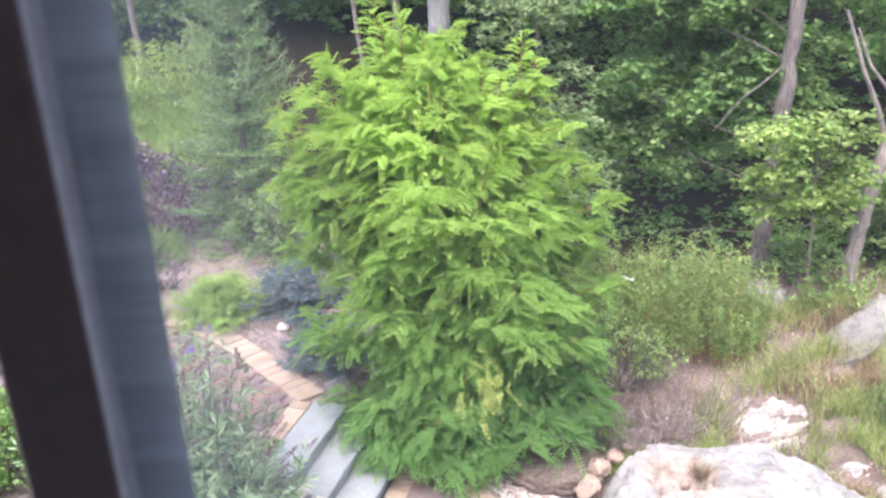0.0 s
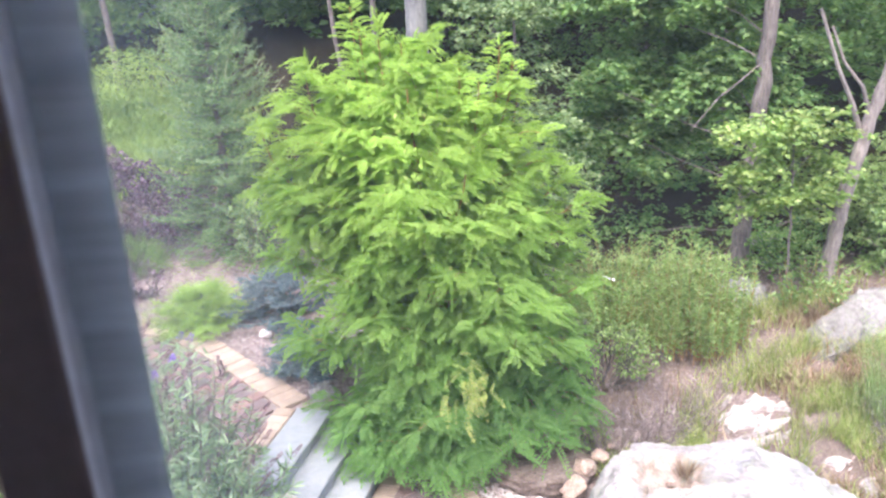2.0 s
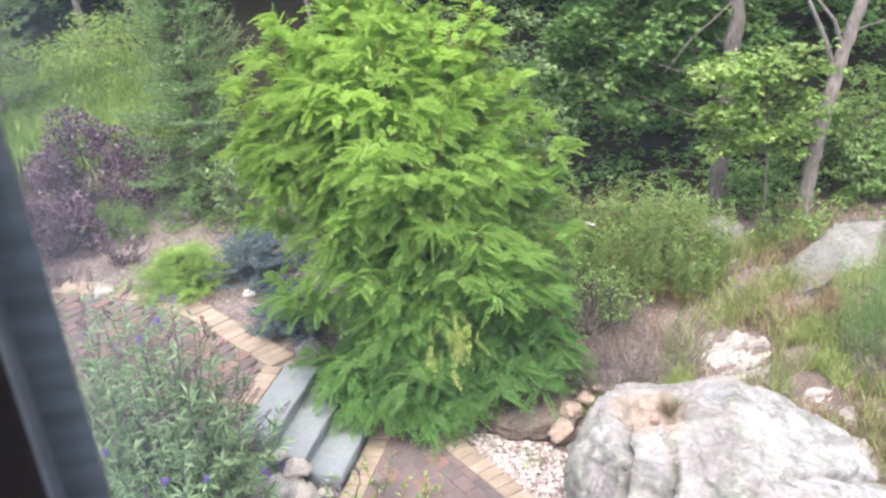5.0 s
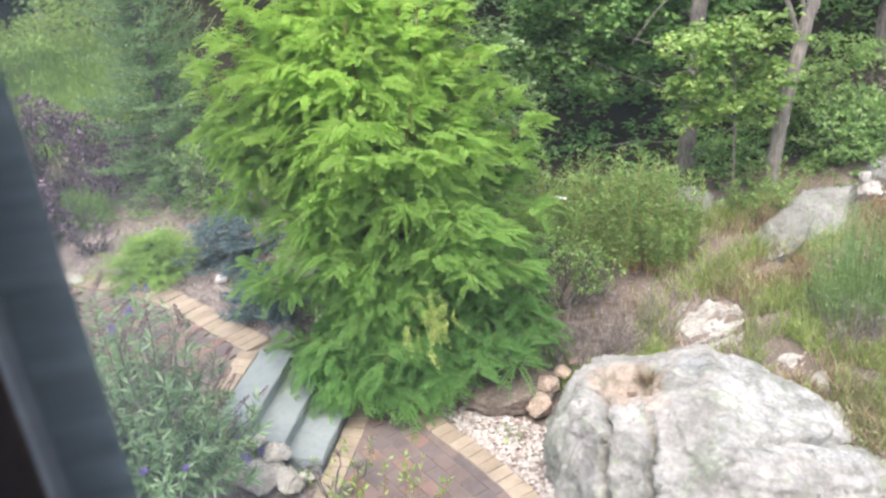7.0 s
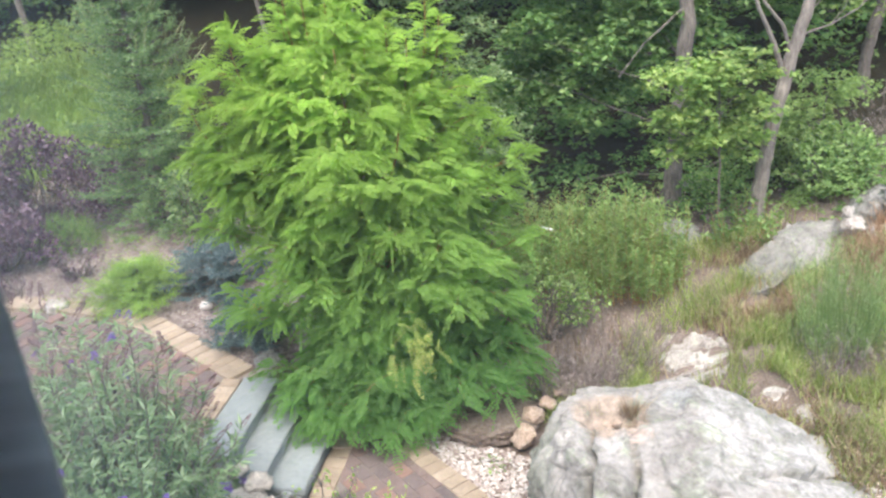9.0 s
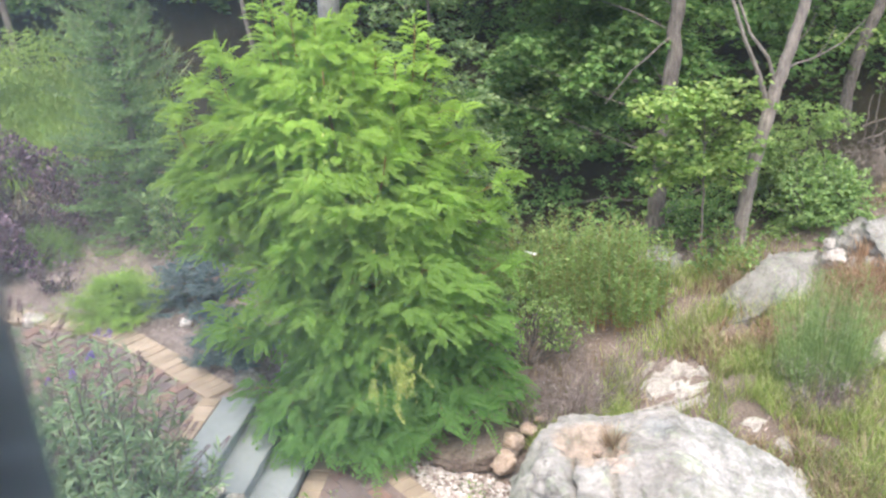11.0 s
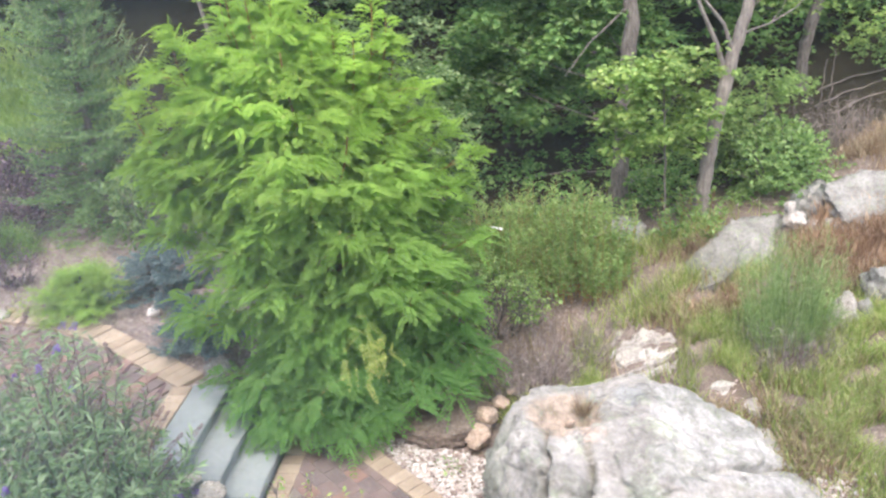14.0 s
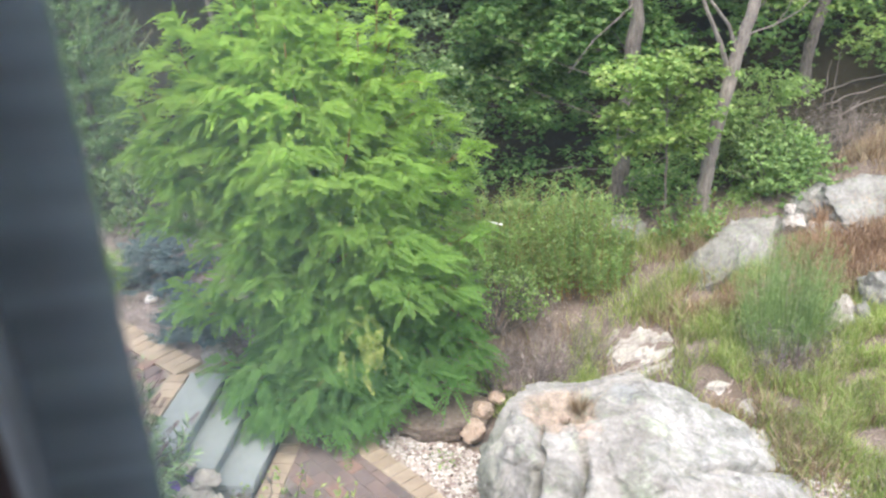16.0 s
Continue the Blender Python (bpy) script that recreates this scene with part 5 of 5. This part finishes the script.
build_grass("dry_grass", "dry straw-coloured grass", DRYGRASS, 82,
            [(5.6, 8.0, .4, .3, 900), (4.4, 8.6, .7, .4, 2500), (2.15, 8.1, .45, .35, 400), (4.0, 6.3, .35, .8, 3500), (6.3, 9.0, .5, .2, 900), (7.4, 10.2, .5, .4, 3200), (7.9, 9.7, .5, .4, 2000), (8.6, 11.2, .7, .5, 1500),
             (4.9, 6.4, 1.0, .9, 5500), (3.75, 6.9, .2, .5, 1500), (2.3, 8.9, .7, .4, 500), (3.6, 8.4, .6, .4, 1800), (4.7, 9.7, .6, .2, 900), (7.4, 9.3, .5, .4, 1500)], .24)
build_grass("russet_grass", "long matted russet dry grass on the slope", RUSSET, 85, [(6.2, 8.45, .75, .5, 7500), (5.75, 8.7, .4, .35, 1500), (6.6, 7.8, .7, .5, 3000), (4.5, 8.7, .4, .25, 500), (6.12, 9.12, .16, .14, 600), (4.55, 8.55, .35, .2, 400)], .34, .006)


def build_tuft():
    rng = np.random.default_rng(83)
    n = 90
    a = rng.uniform(0, 6.28, n)
    g = Geo()
    leaves(g, np.c_[rng.normal(0, .03, n), rng.normal(0, .02, n), np.full(n, -.02)], np.c_[np.cos(a) * .5, np.sin(a) * .5, rng.uniform(.6, 1.3, n)], sphere_dirs(n, rng), rng.uniform(.14, .36, n), .009, .1, .3)
    solo("grass_tuft", g, DRYGRASS, (2.17, 6.62, .83), "thin tuft of pale grass growing in the boulder hollow", "grass")


build_tuft()
build_grass("bank_weeds", "tall bright green weeds on the far bank", BANK, 84, [(-6.8, 19.5, 2.6, 2.4, 20000), (-5.6, 17.4, 1.4, 1.0, 6000)], .7, .014)


def build_chips():
    rng = np.random.default_rng(9)
    g = Geo()
    n = 9000
    x, y = rng.uniform(-5.5, -.9, n), rng.uniform(9.0, 16.5, n)
    keep = y > np.interp(x, [-5.5, -4.6, -3.7, -2.4, -1.5, -.9], [11.6, 11.4, 11.05, 10.0, 9.05, 8.9])
    x, y = x[keep], y[keep]
    p = np.c_[x, y, land(x, y) - .012]
    leaves(g, p, np.c_[rng.normal(0, 1, (len(x), 2)), rng.normal(0, .15, len(x))], np.c_[rng.normal(0, .3, (len(x), 2)), np.ones(len(x))], rng.uniform(.03, .09, len(x)), rng.uniform(.012, .03, len(x)), .2)
    n = 7000
    x, y = rng.uniform(1.2, 7, n), rng.uniform(5.0, 12, n)
    p = np.c_[x, y, land(x, y) - .012]
    leaves(g, p, np.c_[rng.normal(0, 1, (n, 2)), rng.normal(0, .2, n)], np.c_[rng.normal(0, .3, (n, 2)), np.ones(n)], rng.uniform(.03, .10, n), rng.uniform(.01, .03, n), .2)
    solo("mulch_chips", g, LITTER, (0, 0, 0), "scattered bark chips and dead leaves", "mulch", kind="stuff")


build_chips()


# ---- woods ----
def spray_set(geo, rng, sprays, leaf, per, thick=.16, cluster=7):
    """Layered leafy boughs: uneven fans of twig ends, each with a rosette of leaves. Sprays: x, y, z, radius."""
    for cx, cy, cz, r in sprays:
        n = max(5, int(per * r * r / .25 / cluster))
        a, k = rng.uniform(0, 6.28, n), rng.uniform(0, 1, n) ** .55
        lobe = 1 + .28 * np.sin(3 * a + cx * 5) + .18 * np.sin(7 * a + cz * 9)
        rr = r * k * lobe
        c = np.c_[cx + rr * np.cos(a), cy + rr * np.sin(a), cz + rng.normal(0, thick * r, n) - .30 * rr * k]
        m = n * cluster
        c = np.repeat(c, cluster, 0) + rng.normal(0, leaf * .22, (m, 3))
        b = np.tile(np.arange(cluster) * 6.283 / cluster, n) + np.repeat(rng.uniform(0, 6.28, n), cluster) + rng.normal(0, .25, m)
        ax = np.c_[np.cos(b), np.sin(b), rng.normal(-.3, .35, m)] + .35 * np.repeat(np.c_[np.cos(a), np.sin(a), np.zeros(n)], cluster, 0)
        nm = unit(np.c_[rng.normal(0, .35, (m, 2)), np.ones(m)])
        s = leaf * rng.uniform(.65, 1.2, m)
        leaves(geo, c, ax, nm, s, s * .66, .16, .55)


def build_tree(name, at, trunk, radii, sprays, label, mat, seed, leaf=.12, per=150, bark=None, limbs=True, group="trees of the wood", forks=()):
    rng = np.random.default_rng(seed)
    root = thing(name, at, label, "tree", group)
    at = np.array(at)
    wood, green = Geo(), Geo()
    t = np.array(trunk, float)
    n = len(t)
    fine = np.stack([np.interp(np.linspace(0, n - 1, n * 5), np.arange(n), t[:, c]) for c in range(3)], 1)
    for _ in range(4):
        fine[1:-1] = (fine[:-2] + 2 * fine[1:-1] + fine[2:]) / 4
    rad = np.interp(np.linspace(0, n - 1, n * 5), np.arange(n), radii)
    fine[1:-1, :2] += rng.normal(0, .008, (len(fine) - 2, 2))
    tube(wood, fine, rad * rng.uniform(.95, 1.06, len(rad)), 10)
    loc = [(x - at[0], y - at[1], z - at[2], r) for x, y, z, r in sprays]
    if limbs:
        for x, y, z, r in loc[::14]:
            j = np.argmin(np.abs(fine[:, 2] - (z - .35 * math.hypot(x - fine[len(fine) // 2, 0], y - fine[len(fine) // 2, 1]))))
            tube(wood, bend(fine[j], (x, y, z), (0, 0, .1), 6, .02, rng), np.linspace(.010, .003, 6), 4)
    spray_set(green, rng, loc, leaf, per)
    stem = part("trunk", wood, bark or BARK, root)
    for f, r in forks:
        g = Geo()
        f = np.array(f, float)
        tube(g, f, np.linspace(r, r * .45, len(f)), 7)
        part("limb", g, bark or BARK, stem)
    part("crown", green, mat, root)


def local(pts, at):
    return [tuple(np.array(p) - np.array(at)) for p in pts]


def boughs(rng, n, x0, x1, y0, y1, z0, z1, r0, r1):
    return [(rng.uniform(x0, x1), rng.uniform(y0, y1), rng.uniform(z0, z1), rng.uniform(r0, r1)) for _ in range(n)]


def build_woods():
    rng = np.random.default_rng(91)
    # straight trunk and its dark boughs
    at = on(4.29, 11.31)
    build_tree("oak_tree", at, local([(4.27, 11.31, .4), (4.30, 11.31, .95), (4.34, 11.31, 1.5), (4.43, 11.31, 2.81), (4.52, 11.31, 4.34), (4.66, 11.4, 7.5)], at), [.185, .13, .112, .098, .086, .055],
               boughs(rng, 60, 2.4, 4.5, 11.7, 13.2, 2.75, 5.0, .28, .52) + boughs(rng, 26, 2.2, 4.1, 12.0, 13.2, 2.2, 3.0, .25, .42) + boughs(rng, 8, 3.15, 3.5, 12.0, 12.4, 1.75, 2.2, .15, .26) + boughs(rng, 16, 4.2, 5.6, 11.9, 13.2, 2.7, 4.4, .25, .45) + boughs(rng, 10, 2.0, 7.0, 12.5, 15, 6.5, 8.5, .7, 1.2),
               "tall oak tree with dark green layered boughs", OAK, 92, .105, 560,
               forks=[(local([(4.46, 11.3, 3.5), (4.2, 11.22, 3.32), (3.86, 11.2, 3.07), (3.51, 11.15, 2.69)], at), .014)])
    # leaning forked trunk
    at = on(5.09, 10.42)
    build_tree("leaning_tree", at, local([(5.07, 10.42, .35), (5.09, 10.43, .78), (5.13, 10.45, 1.28), (5.20, 10.45, 1.81), (5.38, 10.45, 2.66), (5.61, 10.45, 3.49), (5.84, 10.5, 4.28), (6.4, 10.8, 6.2)], at), [.145, .11, .096, .09, .082, .07, .058, .038],
               boughs(rng, 14, 5.0, 7.4, 10.4, 12.0, 5.4, 7.0, .6, 1.0), "leaning grey tree with a forked trunk", MAPLE, 93, .11, 120, BARK_PALE,
               forks=[(local([(5.36, 10.45, 2.60), (5.28, 10.43, 2.84), (5.19, 10.42, 3.08), (4.97, 10.4, 3.51), (4.70, 10.4, 4.2)], at), .042), (local([(5.44, 10.45, 2.88), (5.37, 10.42, 3.05), (5.28, 10.4, 3.28), (5.03, 10.4, 3.58), (4.85, 10.4, 4.0)], at), .032),
                      (local([(5.50, 10.47, 3.1), (5.75, 10.6, 3.13), (5.99, 10.6, 3.18), (6.33, 10.6, 3.34), (6.6, 10.6, 3.6)], at), .014), (local([(5.99, 10.6, 3.18), (6.15, 10.62, 3.34), (6.25, 10.65, 3.55)], at), .007), (local([(5.58, 10.47, 3.35), (5.78, 10.5, 3.5), (5.9, 10.5, 3.75)], at), .009)])
    # young maple with yellow-green leaves before them
    at = on(4.47, 10.12)
    build_tree("maple_sapling", at, local([(4.47, 10.12, .4), (4.46, 10.12, 1.0), (4.42, 10.1, 2.0), (4.38, 10.1, 3.0)], at), [.016, .014, .012, .006],
               boughs(rng, 64, 3.66, 5.05, 9.9, 10.4, 1.98, 3.2, .15, .27) + boughs(rng, 10, 4.2, 4.9, 9.95, 10.3, 1.8, 2.2, .12, .2), "young maple with yellow-green leaves", MAPLE, 94, .085, 440)
    at = on(6.1, 10.9)
    build_tree("maple_sapling", at, local([(6.1, 10.9, .4), (6.12, 10.9, 1.2), (6.2, 10.9, 2.2)], at), [.03, .022, .008],
               boughs(rng, 44, 5.55, 6.75, 10.6, 11.3, 1.2, 2.42, .18, .34) + boughs(rng, 26, 5.55, 6.5, 10.4, 11.0, .75, 1.4, .18, .3), "bushy green young maple", WEED, 95, .058, 620)
    # grey-green shrub tree behind the locust
    at = on(1.4, 11.2)
    build_tree("dogwood", at, local([(1.4, 11.2, .4), (1.42, 11.2, 2.0), (1.3, 11.2, 4.6)], at), [.05, .04, .012],
               boughs(rng, 46, .7, 1.85, 10.5, 11.6, 2.6, 4.9, .18, .36) + boughs(rng, 34, 1.2, 2.2, 10.5, 11.4, 1.5, 2.75, .16, .32), "grey-green dogwood behind the locust tree", GREYLEAF, 96, .07, 420)
    # slim stems and far trunks
    for x, y, bend_x, h, r, sd in ((-.92, 16, -.55, 6, .045, 1), (.28, 20, .05, 9, .26, 2), (-.55, 18, 0, 8, .07, 3), (-7.25, 23.5, -.2, 6, .09, 4), (-5.6, 27, .1, 9, .16, 7),
                                   (6.0, 17, .2, 9, .14, 8), (9.5, 17, -.2, 9, .17, 9), (-10.0, 23, .1, 8, .15, 10), (2.6, 26, 0, 9, .2, 11)):
        at = on(x, y)
        build_tree("forest_tree", at, [(0, 0, -.2), (0, 0, .3), (bend_x * .4, 0, h * .4), (bend_x, 0, h)], [r * 1.4, r, r * .85, r * .4],
                   boughs(rng, 9, x - 2, x + 2, y - .5, y + 2.5, 6.5, 9.5, .9, 1.5), "forest tree with a slim grey trunk", OAK, 100 + sd, .17, 60, BARK_WHITE if r > .22 else BARK)
    at = on(8.19, 13.3)
    build_tree("forest_tree", at, local([(8.19, 13.3, .7), (8.17, 13.3, 1.4), (8.17, 13.3, 2.0), (8.26, 13.3, 2.5), (8.46, 13.3, 3.1), (8.9, 13.4, 4.2), (9.4, 13.5, 6.0)], at), [.13, .10, .095, .095, .09, .07, .05],
               boughs(rng, 9, 7.5, 10.5, 13, 15, 6.0, 8.5, .8, 1.3), "bent forest tree with a grey trunk", OAK, 105, .17, 60)
    # understorey and the depth of the wood
    g = Geo()
    lower = boughs(rng, 70, 3, 14, 14.5, 20, .9, 6.5, .5, 1.0) + boughs(rng, 70, -13, -4.5, 23.5, 27, 2.6, 8, .7, 1.3) + boughs(rng, 52, -.6, 5, 20, 25, 1.6, 8, .7, 1.4) + boughs(rng, 10, -5, -1, 24, 27, 5.5, 8, .7, 1.2) + boughs(rng, 34, -1, 8, 15, 20, .7, 1.6, .4, .9) + boughs(rng, 40, 4.5, 10, 13.6, 17.5, .9, 4.0, .35, .7) + boughs(rng, 26, 7, 12, 12.5, 15, 2.6, 5.5, .4, .8) + boughs(rng, 40, 7.5, 13, 14.5, 17.5, 2.2, 5.0, .5, .9)
    spray_set(g, rng, lower, .13, 95)
    solo("woodland_understorey", g, OAK, (0, 0, 0), "dark green woodland undergrowth and low boughs", "undergrowth", kind="stuff")
    g = Geo()
    spray_set(g, rng, boughs(rng, 210, -16, 18, 27, 34, 2.0, 14, 1.3, 2.4), .36, 22)
    solo("far_woods", g, OAK, (0, 0, 0), "dense dark green woods in the distance", "woods", kind="stuff")
    g = Geo()
    low = [(x, y, float(land(x, y)) + rng.uniform(.1, .3), rng.uniform(.2, .42)) for x, y in zip(np.r_[rng.uniform(1.5, 6.5, 36), rng.uniform(2.2, 4.0, 16), rng.uniform(4.3, 5.8, 26)], np.r_[rng.uniform(12.4, 14.5, 36), rng.uniform(10.9, 12.6, 16), rng.uniform(10.9, 12.3, 26)])]
    spray_set(g, rng, low, .075, 240, .4)
    solo("woodland_ferns", g, OAK, (0, 0, 0), "low green undergrowth at the edge of the woods", "undergrowth", kind="stuff")
    g = Geo()
    spray_set(g, rng, boughs(rng, 46, -10, -4.5, 17.5, 22, 1.6, 3.2, .4, .8), .06, 260)
    solo("bank_bushes", g, BANK, (0, 0, 0), "bright green bushes on the far bank", "undergrowth", kind="stuff")
    g = Geo()
    low = [(x, y, float(land(x, y)) + rng.uniform(.05, .3), rng.uniform(.25, .5)) for x, y in zip(np.r_[rng.uniform(5.6, 7.0, 26), rng.uniform(9.0, 13, 30), rng.uniform(5.8, 6.6, 14)], np.r_[rng.uniform(10.6, 13.0, 26), rng.uniform(12.5, 15.5, 30), rng.uniform(9.85, 10.4, 14)])]
    spray_set(g, rng, low, .065, 260, .4)
    solo("slope_undergrowth", g, SHRUB, (0, 0, 0), "green undergrowth on the wooded slope", "undergrowth", kind="stuff")
    g = Geo()
    spray_set(g, rng, boughs(rng, 11, 7.2, 10, 11.8, 13.0, 2.3, 3.1, .2, .42), .09, 170)
    solo("slope_saplings", g, MAPLE, (0, 0, 0), "yellow-green young maple leaves above the slope", "undergrowth", kind="stuff")
    # leaf canopy added above the view to darken the depth and floor of the wood
    g = Geo()
    spray_set(g, rng, boughs(rng, 120, -4, 16, 15.5, 34, 9.0, 13.5, 1.4, 2.4), .42, 20)
    solo("woodland_canopy", g, OAK, (0, 0, 0), "unseen leaf canopy added to shade the woods", "woods", kind="stuff")
    # fallen logs on the slope
    for a, b, r in (((8.0, 12.6, 1.75), (9.3, 12.7, 2.0), .03), ((8.0, 12.5, 1.25), (8.15, 12.6, 2.0), .022), ((8.2, 12.5, 1.2), (8.25, 12.6, 2.05), .022), ((8.1, 12.3, 1.05), (9.3, 12.2, 1.35), .03), ((7.5, 11.4, 1.33), (7.95, 11.4, 1.46), .04), ((8.3, 13.0, 1.5), (9.6, 12.9, 1.75), .03), ((5.0, 12.4, .75), (6.3, 12.9, .95), .04), ((3.4, 12.9, .75), (4.7, 12.5, .82), .035)):
        g = Geo()
        a, b = np.array(a), np.array(b)
        tube(g, bend(a - a, b - a, (0, 0, .05), 9, .014, rng), np.linspace(r * .6, r * .25, 9), 7)
        p = np.array(on(a[0], a[1], .03))
        solo("fallen_log", g, LOGWOOD, p, "weathered grey fallen branch on the wooded slope", "log", "fallen branches")


build_woods()
build_paving()
